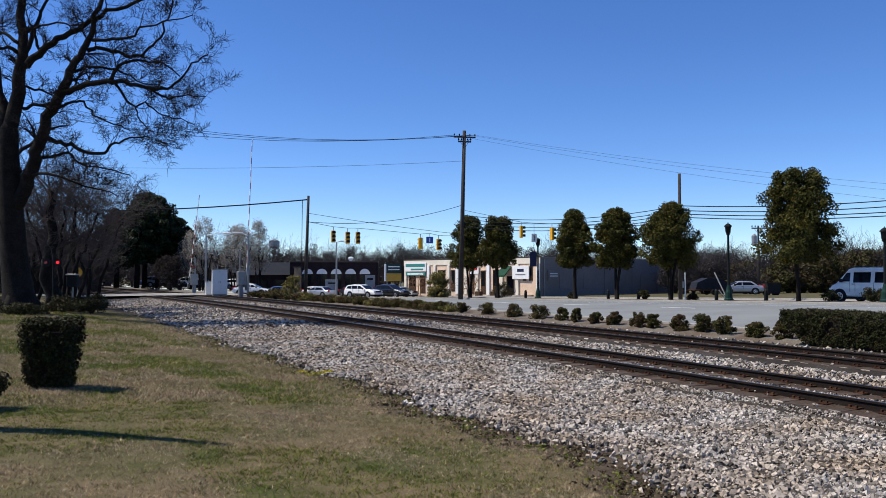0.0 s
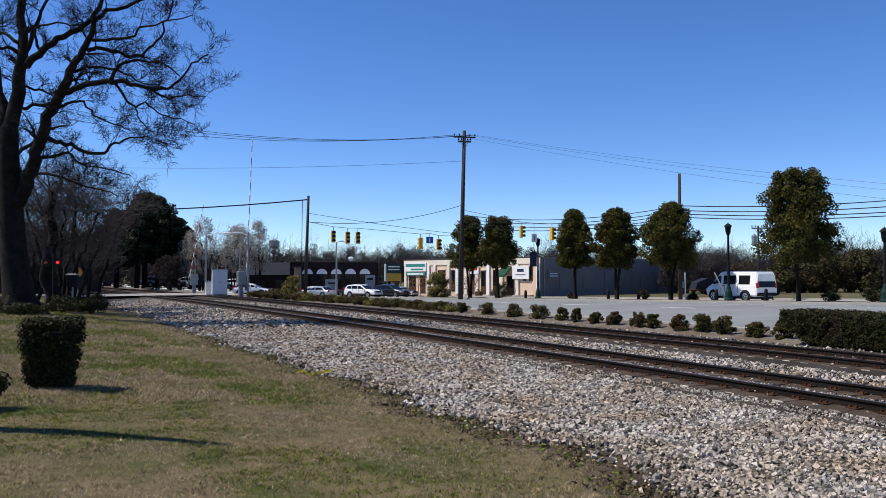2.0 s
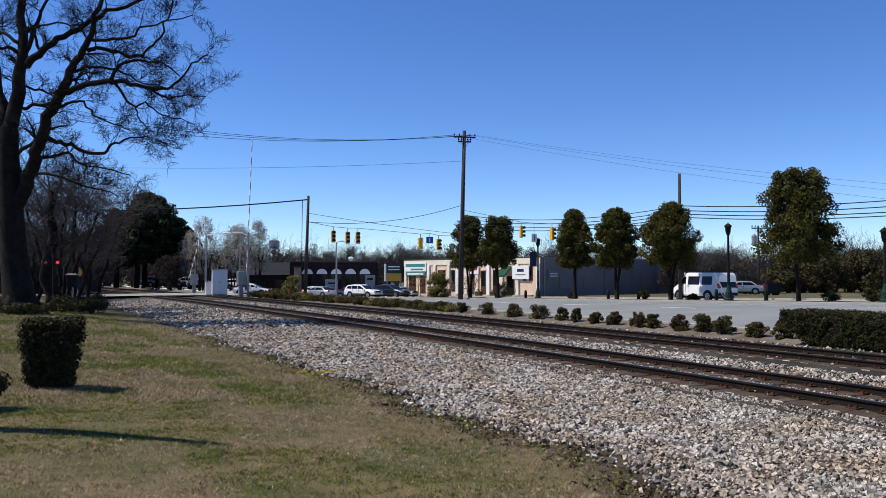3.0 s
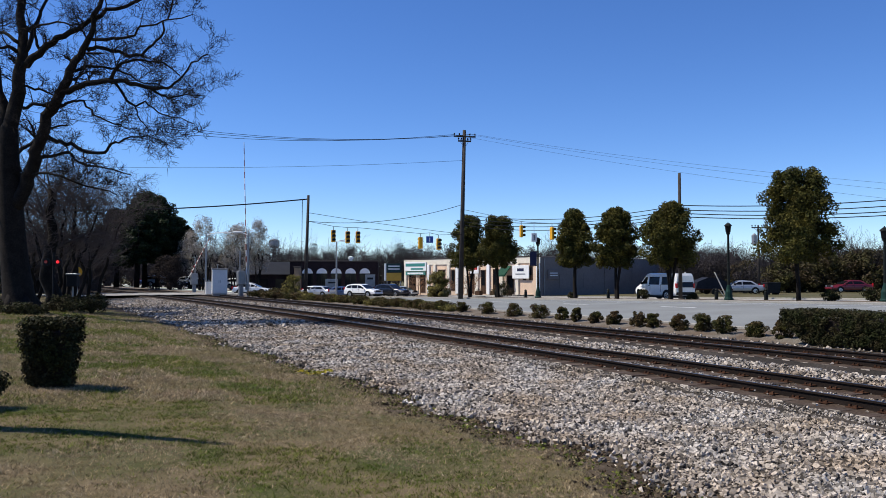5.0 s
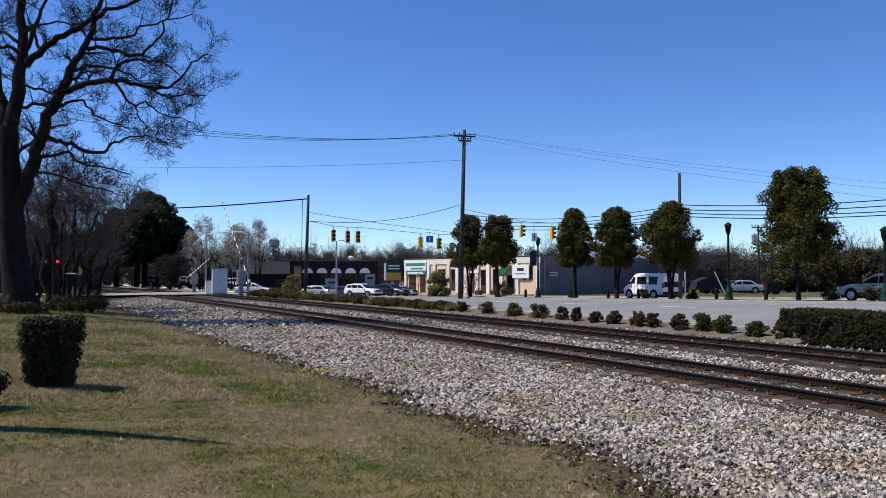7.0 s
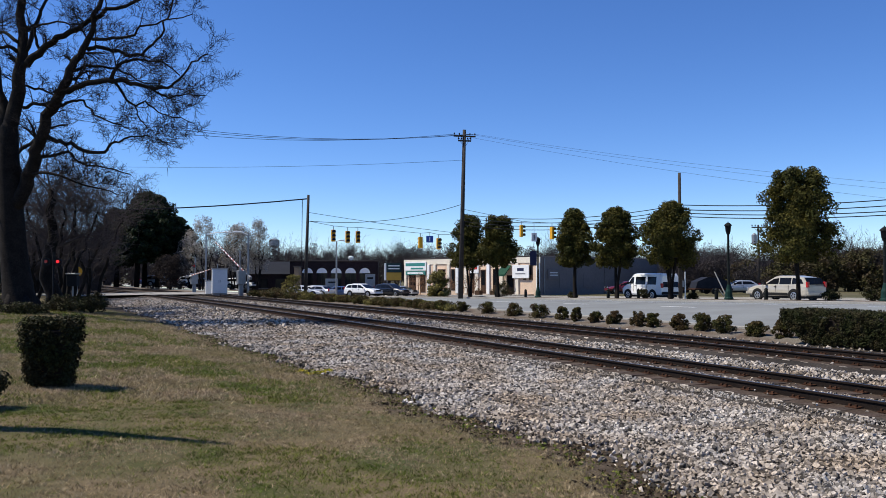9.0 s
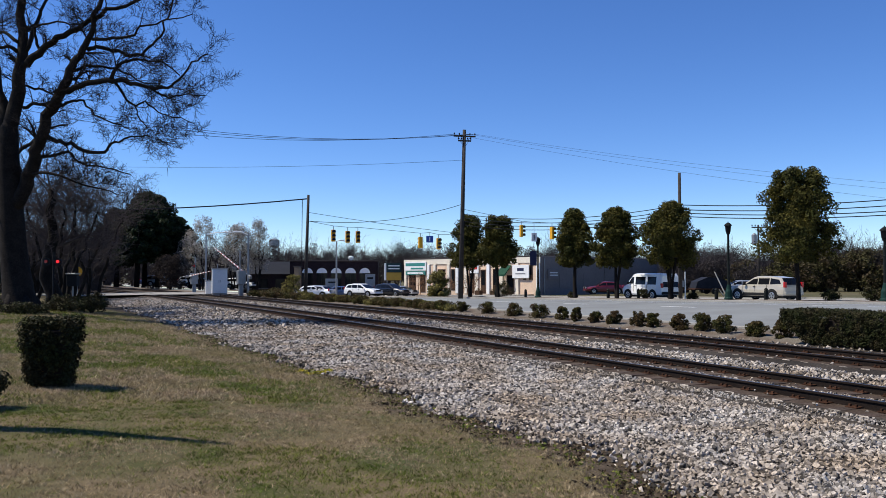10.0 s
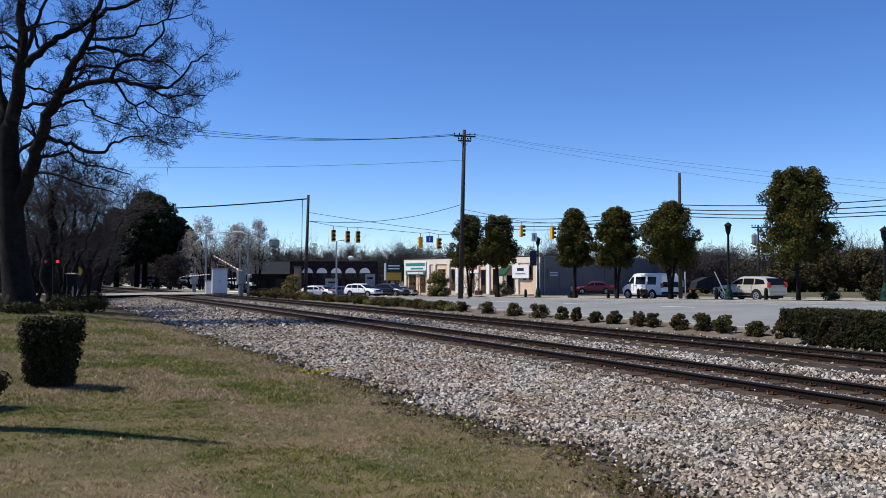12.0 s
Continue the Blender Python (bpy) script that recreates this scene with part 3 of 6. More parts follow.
def shrub(name, m, height, width, seed, mat, label, category="shrub", group="", per=60, n=34, leaf=0.035, flat=0.15, stalks=True):
    rng = random.Random(seed)
    np.random.seed(seed)
    t = thing(name, m, label, category, group)
    blobs = []
    for i in range(n):
        w, f = rng.random() * 6.283, rng.random()
        rad = width / 2 * (0.62 + 0.5 * math.sin(math.pi * min(1, f * 0.8 + 0.2))) * rng.uniform(0.25, 0.82)
        br = rng.uniform(0.16, 0.3) * width * 0.6
        blobs.append((math.cos(w) * rad, math.sin(w) * rad, br * 0.6 + f * (height - br * 1.4), br))
    part("foliage", leaf_cloud("foliage", blobs, per, leaf, flat), mat, t)
    if stalks:
        st = Shape()
        for k in range(5):
            w = k * 1.3 + seed
            st.tube([(0.03 * math.cos(w), 0.03 * math.sin(w), -0.08), (0.12 * width * math.cos(w), 0.12 * width * math.sin(w), height * 0.3), (0.28 * width * math.cos(w), 0.28 * width * math.sin(w), height * 0.75)], [0.02 * width + 0.006, 0.015 * width + 0.004, 0.005], 5)
        part("stem", st, TWIG, t)
    return t


def hedge_block(name, m, lx, ly, h, base, seed, label, per=26):
    """A clipped hedge: a dense box of leaves, narrower at the foot by base."""
    rng = random.Random(seed)
    np.random.seed(seed)
    t = thing(name, m, label, "hedge")
    blobs = []
    n = int(130 * (lx * ly + lx * h + ly * h))
    for i in range(n):
        z = rng.random()
        k = base + (1 - base) * min(1.0, z * 1.4)
        face = rng.randrange(5)
        x, y = rng.uniform(-1, 1), rng.uniform(-1, 1)
        if face in (0, 1):
            x = 1 if face else -1
        elif face in (2, 3):
            y = 1 if face == 3 else -1
        else:
            z = 1.0
        k = base + (1 - base) * min(1.0, z * 1.4)
        blobs.append((x * (lx / 2 - 0.07) * k, y * (ly / 2 - 0.07) * k, 0.05 + z * (h - 0.1), rng.uniform(0.07, 0.13)))
    part("foliage", leaf_cloud("foliage", blobs, per, 0.026), BOX, t)
    core = Shape()
    core.tube_rings([[(-lx * s * k, -ly * s * k, z), (lx * s * k, -ly * s * k, z), (lx * s * k, ly * s * k, z), (-lx * s * k, ly * s * k, z)] for s, k, z in ((0.36, base, -0.05), (0.36, (1 + base) / 2, h * 0.4), (0.36, 1.0, h * 0.72), (0.34, 1.0, h - 0.2))])
    part("inner_thicket", core, TWIG, t)
    return t


TANTWIG = paint("tan_bark", (0.24, 0.13, 0.07), 0.9, vary=0.25, scale=2, fine=9, bump=0.1)
GREYTWIG = paint("purplish_twigs", (0.078, 0.064, 0.062), 0.95, vary=0.25, scale=1, fine=5, bump=0)
oak()
tx = lambda X, Y, z: pose(X, Y, z)
bare_tree("bare_tree", tx(-21.3, 45.5, 0.15), 8.6, 6.0, 4, 11, "multi-stemmed bare tree with purplish twigs on the lawn", level=3, mat=GREYTWIG)
bare_tree("bare_tree", tx(-23.5, 52.0, 0.2), 8.2, 6.5, 3, 12, "bare multi-stemmed tree with grey twigs beside the oak", level=3, mat=GREYTWIG)
bare_tree("bare_tree", tx(-20.9, 46.5, 0.0), 9.6, 3.0, 1, 13, "slender bare sapling beside the gravel", level=3, mat=GREYTWIG, r=0.16)
bare_tree("bare_tree", tx(-20.9, 43.5, 0.1), 10.4, 5.0, 1, 15, "bare tree with a stout dark trunk beside the oak", level=3, mat=GREYTWIG, r=0.44)
bare_tree("bare_tree", tx(-27.0, 54.0, 0.3), 7.5, 6.0, 4, 16, "bare multi-stemmed tree behind the oak", level=3, mat=GREYTWIG)
bare_tree("bare_tree", tx(-23.4, 54.5, 0.2), 9.4, 6.5, 3, 18, "bare tree with dense grey twigs behind the oak", level=3, mat=GREYTWIG)
bare_tree("bare_tree", tx(-33.0, 64.0, 0.3), 9.5, 8.0, 3, 14, "bare tree with grey twigs across the lawn", level=3, mat=GREYTWIG)

HOLLIES = (
    (40.5, 35.7, 7.95, 5.1, 2.3, 2, 1, "tall broad holly with a dense olive crown and twin trunks", 0.5),
    (40.3, 46.4, 7.0, 4.6, 2.4, 4, 2, "holly with a wide dark crown on several thin trunks", 0.62),
    (40.5, 52.6, 7.2, 4.0, 2.5, 2, 3, "holly with a rounded olive crown on two trunks", 0.62),
    (40.5, 57.9, 7.5, 3.9, 2.7, 1, 4, "holly with a cone-shaped olive crown on one trunk", 0.7),
    (40.5, 69.9, 7.9, 4.3, 3.0, 2, 5, "holly with a rounded dark crown near the shop", 0.5),
    (40.5, 75.3, 8.4, 4.7, 3.0, 2, 6, "holly with a loose dark crown near the utility pole", 0.62),
)
for o, u, h, w, c, st, seed, lab, tap in HOLLIES:
    holly(pose(*place(o, u, 0.1), 0, 0, 40 * seed), h, w, c, st, seed, lab, tap)

ROW = ((39.9, 0.8, 0.62), (37.2, 1.0, 0.66), (34.7, 1.0, 0.66), (32.5, 1.05, 0.7), (30.6, 0.6, 0.62), (29.5, 0.55, 0.62), (28.2, 0.6, 0.5), (27.0, 0.68, 0.58), (25.5, 0.72, 0.62), (24.7, 0.65, 0.58), (23.2, 0.74, 0.62), (22.1, 0.78, 0.68), (21.1, 0.78, 0.66), (19.7, 0.76, 0.52), (18.7, 0.66, 0.62), (42.5, 1.0, 0.6), (45.3, 1.1, 0.6), (48.5, 1.2, 0.62), (51.5, 1.1, 0.6), (54.5, 1.2, 0.6), (58, 1.2, 0.6), (61.5, 1.2, 0.62))
for i, (u, w, h) in enumerate(ROW):
    shrub("shrub", pose(*place(20.3, u, -0.02), 0, 0, 47 * i), h, w, 30 + i, SHRUB, "small rounded green shrub on the mulch verge", group="row of verge shrubs", per=120, n=42, leaf=0.026)

hx, hy, hz = place(20.0, 13.7, -0.02)
hedge_block("clipped_hedge", pose(hx, hy, hz, 0, 0, 90 + math.degrees(HEAD)), 8.4, 1.5, 0.98, 0.8, 70, "long low clipped evergreen hedge beside the railway", per=62)
hedge_block("clipped_bush", pose(-6.42, 13.5, 0.0, 0, 0, 8), 0.84, 0.8, 1.16, 0.66, 71, "square clipped dark bush narrowing to its foot", per=60)
hedge_block("clipped_bush", pose(-6.4, 11.0, 0.0, 0, 0, -10), 0.8, 0.7, 0.55, 0.72, 72, "low clipped brownish bush on the lawn", per=60)

shrub("yellow_shrub", pose(-0.45, 90.0, -0.62), 3.1, 2.6, 80, WEED, "tall loose yellow-green shrub before the shop", leaf=0.08, per=170, n=60)
for i, (X, Y, z, h, w) in enumerate(((-13.6, 74.5, -0.05, 2.1, 2.0), (-15.8, 78.0, 0.0, 0.8, 2.6), (-17.0, 76.0, 0.0, 0.6, 2.4), (-14.5, 71.0, 0.0, 0.6, 2.6), (-12.0, 68.0, 0.0, 0.5, 2.4))):
    shrub("weed_clump", pose(X, Y, z, 0, 0, 60 * i), h, w, 84 + i, SHRUB if i else WEED, "dry green and straw weeds beside the railway", "weeds", "weeds along the railway", leaf=0.07)
wr = random.Random(41)
for i in range(30):
    u = 41.5 + 1.15 * i
    h = wr.uniform(0.32, 0.58) * (1.0 + 0.012 * (u - 41))
    shrub("low_weeds", pose(*place(20.4 + wr.uniform(-0.35, 0.5), u, -0.03), 0, 0, 70 * i), h, wr.uniform(1.3, 1.9), 200 + i, SHRUB if i % 3 else WEED, "low green and straw weeds on the verge", "weeds", "weeds on the verge", per=70, n=26, leaf=0.045)
for i, (o, u, h, w) in enumerate(((41.0, 33.9, 0.75, 1.1), (41.2, 31.4, 0.9, 1.2), (41.2, 45.2, 0.5, 0.9), (41.2, 50.3, 0.8, 1.0), (41.0, 58.9, 0.6, 0.9), (41.0, 30.4, 0.7, 1.0))):
    shrub("median_shrub", pose(*place(o, u, 0.1), 0, 0, 50 * i), h, w, 95 + i, BOX, "low dark shrub on the planting strip", group="strip shrubs", leaf=0.045)
shrub("brown_shrub", pose(-38.4, 115.5, 0.0), 5.0, 5.2, 181, BROWNLEAF, "rounded leafless brown shrub beside the pines", per=260, n=60, leaf=0.07)
shrub("round_shrub", pose(*place(46.5, 79.0, 0.0)), 1.9, 2.5, 101, BOX, "rounded clipped dark bush by the shop door", leaf=0.06, per=90)


def far_mass(X, Y, z, h, w, seed, mat, label):
    return shrub("tall_shrub", pose(X, Y, z, 0, 0, seed * 31), h, w, seed, mat, label, group="overgrown lot edge", per=130, n=60, leaf=0.15)


OLIVE = paint("overgrown_leaf", (0.058, 0.056, 0.018), 0.7, vary=0.3, scale=0.5, fine=4, bump=0, other=(0.05, 0.035, 0.02), island=0.5, trans=0.15)
for i, (X, Y, z, h, w) in enumerate(((31.5, 75, 0.1, 3.4, 5), (34.5, 74, 0.1, 4.0, 5.5), (37.5, 73, 0.15, 4.2, 5.5), (40.0, 71, 0.2, 3.4, 5.5), (41.0, 78, 0.2, 4.3, 6), (44.0, 72, 0.3, 4.0, 6), (47.0, 76, 0.3, 4.4, 6.5), (30.0, 81, 0.0, 3.4, 5), (27.5, 84, 0.0, 3.0, 4.6))):
    far_mass(X * 1.34, Y * 1.34, z - 0.1, h * 1.25, w * 1.3, 110 + i, OLIVE, "dense overgrown olive shrubs at the lot's edge")


def pine(X, Y, z, height, width, seed):
    rng = random.Random(seed)
    np.random.seed(seed)
    t = thing("pine_tree", pose(X, Y, z), "tall dark green pine with a bare lower trunk", "tree", "group of pines")
    part("trunk", Shape().tube([(0, 0, -0.4), (0.1, 0, height * 0.3), (0, 0.1, height * 0.6), (0.1, 0, height * 0.95)], [0.42, 0.34, 0.26, 0.06], 9), BARK, t, smooth=True)
    blobs = []
    for i in range(150):
        f = rng.random()
        rad = width / 2 * math.sin(math.pi * min(1, 0.22 + f * 0.74)) ** 0.8
        w = rng.random() * 6.283
        k = rng.uniform(0.3, 1.0)
        blobs.append((math.cos(w) * rad * k, math.sin(w) * rad * k, height * 0.27 + f * height * 0.70, rng.uniform(0.5, 1.05)))
    part("crown", leaf_cloud("crown", blobs, 150, 0.2, 0.3), PINE, t)


for i, (X, Y, h, w) in enumerate(((-49.4, 124, 11.4, 7.8), (-45.9, 126, 14.3, 7.4), (-43.2, 124, 13.4, 7.4), (-41.6, 127, 10.8, 6.0), (-45.2, 121, 12.4, 7.0))):
    pine(X, Y, 0.6, h, w, 130 + i)


def pear(X, Y, z, height, width, seed):
    rng = random.Random(seed)
    np.random.seed(seed)
    t = bare_tree("pear_tree", pose(X, Y, z), height, width, 3, seed, "ornamental pear in pale blossom near the crossing", level=2)
    blobs = []
    for i in range(80):
        f = rng.random()
        rad = width / 2 * math.sin(math.pi * min(1, 0.2 + f * 0.72))
        w = rng.random() * 6.283
        blobs.append((math.cos(w) * rad * rng.uniform(0.3, 1), math.sin(w) * rad * rng.uniform(0.3, 1), height * 0.25 + f * height * 0.75, rng.uniform(0.4, 0.9)))
    part("blossom", leaf_cloud("blossom", blobs, 80, 0.085), PEAR, t)
    tagged(t, group="pears in blossom")


for i, (X, Y, h, w) in enumerate(((-34.5, 118, 10.2, 5.5), (-31.5, 124, 9.0, 5.0), (-29.5, 119, 9.2, 5.0), (-27.5, 122, 9.8, 3.6), (-37.5, 122, 8.0, 4.5))):
    pear(X, Y, 0.2, h, w, 140 + i)


def woods(name, seed, rows, label):
    """A belt of leafless trees in the distance, one object."""
    rng = random.Random(seed)
    kinds = []
    for k in range(5):
        segs = []
        for s in range(4):
            sprout(segs, rng, Vector((rng.uniform(-0.3, 0.3), rng.uniform(-0.3, 0.3), 0)), Vector((rng.gauss(0, 0.12), rng.gauss(0, 0.12), 1)), 6.0, 0.16, 3, 0, 0.62)
        S = np.array(segs)
        S[:, 6:] = np.clip(S[:, 6:], 0.012, 0.15)
        kinds.append(S)
    out = []
    for X, Y, z, h in rows:
        S = kinds[rng.randrange(5)].copy()
        w, s = rng.random() * 6.283, h / 10.2
        c, n = math.cos(w) * s, math.sin(w) * s
        for a in (0, 3):
            x, y = S[:, a].copy(), S[:, a + 1].copy()
            S[:, a], S[:, a + 1], S[:, a + 2] = x * c - y * n + X, x * n + y * c + Y, S[:, a + 2] * s + z
        S[:, 6:] *= max(1.0, Y / 150)
        out.append(S)
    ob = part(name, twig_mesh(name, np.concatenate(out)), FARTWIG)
    return tagged(ob, label, "woods", kind="stuff")


rr = random.Random(77)
belt = []
for i in range(230):
    f = i / 229
    Y = rr.uniform(165, 230)
    belt.append(((-0.60 + 1.25 * f) * Y + rr.uniform(-3, 3), Y, -1.0, rr.uniform(7.0, 9.8)))
for i in range(46):
    Y = rr.uniform(96, 135)
    belt.append((rr.uniform(0.27, 0.62) * Y, Y, -0.6, rr.uniform(4.0, 5.8)))
for i in range(70):
    Y = rr.uniform(70, 150)
    belt.append((rr.uniform(-0.66, -0.42) * Y, Y, 0.2, rr.uniform(4.5, 7.0)))
for i in range(22):
    Y = rr.uniform(100, 130)
    belt.append((rr.uniform(0.42, 0.60) * Y, Y, -0.3, rr.uniform(4.6, 6.4) + 2.6 * (i % 8 == 0)))
haze = []
for X, Y, z, h in belt:
    for k in range(6):
        haze.append((X + rr.uniform(-0.22, 0.22) * h, Y + rr.uniform(-0.2, 0.2) * h, z + h * rr.uniform(0.35, 0.86), h * rr.uniform(0.12, 0.2)))
woods("far_woods", 9, belt, "belt of leafless brown-grey trees along the horizon")
np.random.seed(3)
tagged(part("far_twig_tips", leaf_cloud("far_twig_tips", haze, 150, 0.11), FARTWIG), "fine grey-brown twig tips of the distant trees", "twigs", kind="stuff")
under = []
for i in range(420):
    Y = rr.uniform(170, 240)
    under.append(((-0.62 + 1.3 * rr.random()) * Y, Y, rr.uniform(0, 3.2), rr.uniform(1.2, 2.6)))
for i in range(260):
    Y = rr.uniform(95, 150)
    under.append((rr.uniform(-0.68, -0.42) * Y, Y, rr.uniform(0, 2.4), rr.uniform(0.8, 1.7)))
brush = []
for i in range(820):
    Y = rr.uniform(165, 235)
    brush.append(((-0.62 + 1.3 * rr.random()) * Y, Y, rr.uniform(2.5, 8.2), rr.uniform(0.9, 1.7)))
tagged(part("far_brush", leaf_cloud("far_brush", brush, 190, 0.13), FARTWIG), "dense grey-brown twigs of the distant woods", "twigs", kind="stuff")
tagged(part("far_undergrowth", leaf_cloud("far_undergrowth", under, 150, 0.24), paint("brown_undergrowth", (0.045, 0.034, 0.028), 0.95, vary=0.3, scale=0.05, fine=0.5, bump=0, island=0.4)), "brown leafless undergrowth below the distant trees", "undergrowth", kind="stuff")
for i, (X, Y, h) in enumerate(((-3.4, 112.0, 3.4), (3.4, 101.0, 3.2), (0.6, 104.5, 2.8))):
    bare_tree("ornamental_tree", pose(X, Y, -0.75, 0, 0, 70 * i), h, 2.6, 3, 160 + i, "small bare ornamental tree with tan bark before the shop", level=2, mat=TANTWIG, bark=TANTWIG, r=0.06)
for i, (X, Y, z, h, w) in enumerate(((-18.6, 36.2, 0.2, 0.55, 2.2), (-20.6, 36.6, 0.3, 0.6, 2.4), (-19.2, 41.5, 0.1, 0.9, 2.0), (-21.0, 40.0, 0.2, 0.9, 2.2), (-18.4, 43.0, 0.0, 0.8, 1.8), (-19.8, 46.0, 0.0, 1.0, 2.0))):
    shrub("ivy_clump", pose(X, Y, z, 0, 0, 40 * i), h, w, 170 + i, BOX, "low dark green ivy round the tree trunks", "ivy", "ivy below the oak", leaf=0.05, per=90)

# ---- buildings ----


def shop():
    """The cream shop: street front along local x, its shaded flank on local x = 0."""
    m = pose(11.9, 100.0, -0.52, 0, 0, 130)
    t = thing("shop_building", m, "low cream stucco shop with brown openings and a grey flank wall", "building")
    W, D, H = 27.4, 28.0, 4.75
    part("front_wall", Shape().box(0.25, -0.3, -0.3, W, 0, H), CREAM, t, "sunlit cream stucco front")
    part("flank_wall", Shape().box(0, -D, -0.3, 0.25, 0, H - 0.05), GREYWALL, t, "shaded grey block flank")
    part("rear_wall", Shape().box(0.25, -D, -0.3, W, -D + 0.3, H - 0.2), GREYWALL, t)
    part("end_wall", Shape().box(W - 0.3, -D + 0.3, -0.3, W, -0.3, H - 0.2), CREAM, t)
    part("roof", Shape().box(0.25, -D + 0.3, H - 0.5, W - 0.3, -0.3, H - 0.35), ROOFING, t)
    part("cornice", Shape().box(-0.1, -0.1, H, W + 0.1, 0.14, H + 0.16, bev=0.03), ROOFING, t, "dark roof edge")
    part("fascia", Shape().box(-0.03, 0.01, H - 0.75, W, 0.10, H - 0.02, bev=0.02), PALECREAM, t, "pale fascia band")
    part("flank_coping", Shape().box(-0.06, -D, H - 0.05, 0.31, -0.12, H + 0.08, bev=0.02), GREYWALL, t)
    for i, s in enumerate((0.3, 3.9, 6.7, 9.2, 11.4, 13.6, 15.4, 17.2, 20.2, 21.6, 26.9)):
        part("pilaster", Shape().box(s - 0.28, 0.015, 0.0, s + 0.28, 0.2, H - 0.76, bev=0.03), PALECREAM if i % 3 else WHITE, t)
    for s0, s1, z0, z1 in ((1.3, 1.9, 1.9, 3.7), (2.4, 3.0, 1.9, 3.7), (4.6, 5.8, 0.1, 2.5), (7.3, 8.4, 0.1, 3.3), (9.8, 10.7, 0.1, 3.2), (12.0, 13.0, 0.1, 3.0), (14.2, 15.0, 0.1, 3.3), (15.9, 16.7, 0.4, 3.3), (18.0, 19.6, 0.9, 3.3), (22.4, 23.6, 0.05, 2.8), (24.6, 26.2, 0.05, 2.9)):
        win = part("shop_opening", Shape().box(s0, 0.012, z0, s1, 0.05, z1), BROWN, t, "brown timber door or window")
        part("pane", Shape().box(s0 + 0.12, 0.054, z0 + (z1 - z0) * 0.35, s1 - 0.12, 0.064, z1 - 0.12), GLASS, win)
        part("lintel", Shape().box(s0 - 0.1, 0.012, z1, s1 + 0.1, 0.1, z1 + 0.14, bev=0.02), CREAM, win)
    aw = Shape()
    aw.add([(5.0, 0.05, 3.75), (6.6, 0.05, 3.75), (6.6, 1.25, 2.6), (5.0, 1.25, 2.6), (5.0, 0.05, 3.65), (6.6, 0.05, 3.65), (6.6, 1.25, 2.35), (5.0, 1.25, 2.35)], [(0, 1, 2, 3), (7, 6, 5, 4), (3, 2, 6, 7), (0, 4, 5, 1), (0, 3, 7, 4), (1, 5, 6, 2)])
    part("awning", aw, AWNING, t, "dark green canvas awning")
    for y0 in (-4.5, -9.0, -15.0, -21.0):
        part("flank_panel", Shape().box(-0.05, y0 - 1.1, 0.9, -0.012, y0 + 1.1, 2.6, bev=0.01), GREYWALL, t, "boarded flank opening")
    for y0 in (-6.8, -12.4, -18.2, -24.0):
        part("flank_pier", Shape().box(-0.09, y0 - 0.22, -0.2, -0.012, y0 + 0.22, H - 0.1, bev=0.015), GREYWALL, t)
    part("gutter", Shape().tube([(-0.12, -0.6, 0.0), (-0.12, -0.6, H - 0.2)], 0.06, 8), GALV, t)
    return m


def wall_sign(m, s0, s1, z0, z1, y, rows, label, panel=WHITE):
    """A sign on the shop front with bars for its writing."""
    t = thing("wall_sign", m @ pose((s0 + s1) / 2, y, z0), label, "sign")
    w, h = s1 - s0, z1 - z0
    part("panel", Shape().box(-w / 2, -0.05, 0, w / 2, 0.05, h, bev=0.015), panel, t)
    for a, b, z, hh, mat in rows:
        part("lettering_bar", Shape().box(-w / 2 + a * w, 0.055, z * h, -w / 2 + b * w, 0.062, (z + hh) * h), mat, t)
    return t


FRONT = shop()
wall_sign(FRONT, 22.0, 27.0, 3.15, 4.45, 0.2, ((0.05, 0.95, 0.5, 0.34, TEAL), (0.12, 0.7, 0.14, 0.18, TEAL)), "white shop sign with two teal lines")
wall_sign(FRONT, 22.2, 26.8, 2.55, 3.05, 0.16, ((0.1, 0.9, 0.25, 0.5, WHITE),), "narrow teal shop sign with a white line", TEAL)
wall_sign(FRONT, 1.7, 4.6, 2.1, 3.75, 0.24, ((0.3, 0.7, 0.55, 0.22, BANNER), (0.2, 0.8, 0.3, 0.08, GALV)), "square white sign with a small emblem")
wall_sign(FRONT, 10.9, 12.6, 2.75, 3.85, 0.22, ((0.15, 0.85, 0.45, 0.3, SIGNRED),), "small white sign with a red line")
wall_sign(FRONT @ pose(0, 0, 0, 0, 0, 90), -3.2, -1.2, 2.0, 3.2, 0.12, ((0.15, 0.85, 0.6, 0.1, WHITE), (0.15, 0.85, 0.35, 0.1, WHITE)), "grey notice panel with two pale lines on the flank wall", GREYWALL)

for i, (sx, w) in enumerate(((4.2, 1.2), (6.6, 0.8), (9.4, 0.9), (17.6, 1.1))):
    pl = thing("planter", FRONT @ pose(sx, 1.6, 0.0), "low brown planter with dry plants before the shop", "planter", "shop planters")
    part("tub", Shape().box(-w / 2, -0.3, -0.15, w / 2, 0.3, 0.5, bev=0.04), BROWN, pl)
    np.random.seed(40 + i)
    tagged(part("plant", leaf_cloud("plant", [(w * 0.35 * k, 0, 0.62, 0.2) for k in (-1, 0, 1)], 40, 0.05), SHRUB, pl), kind="stuff")


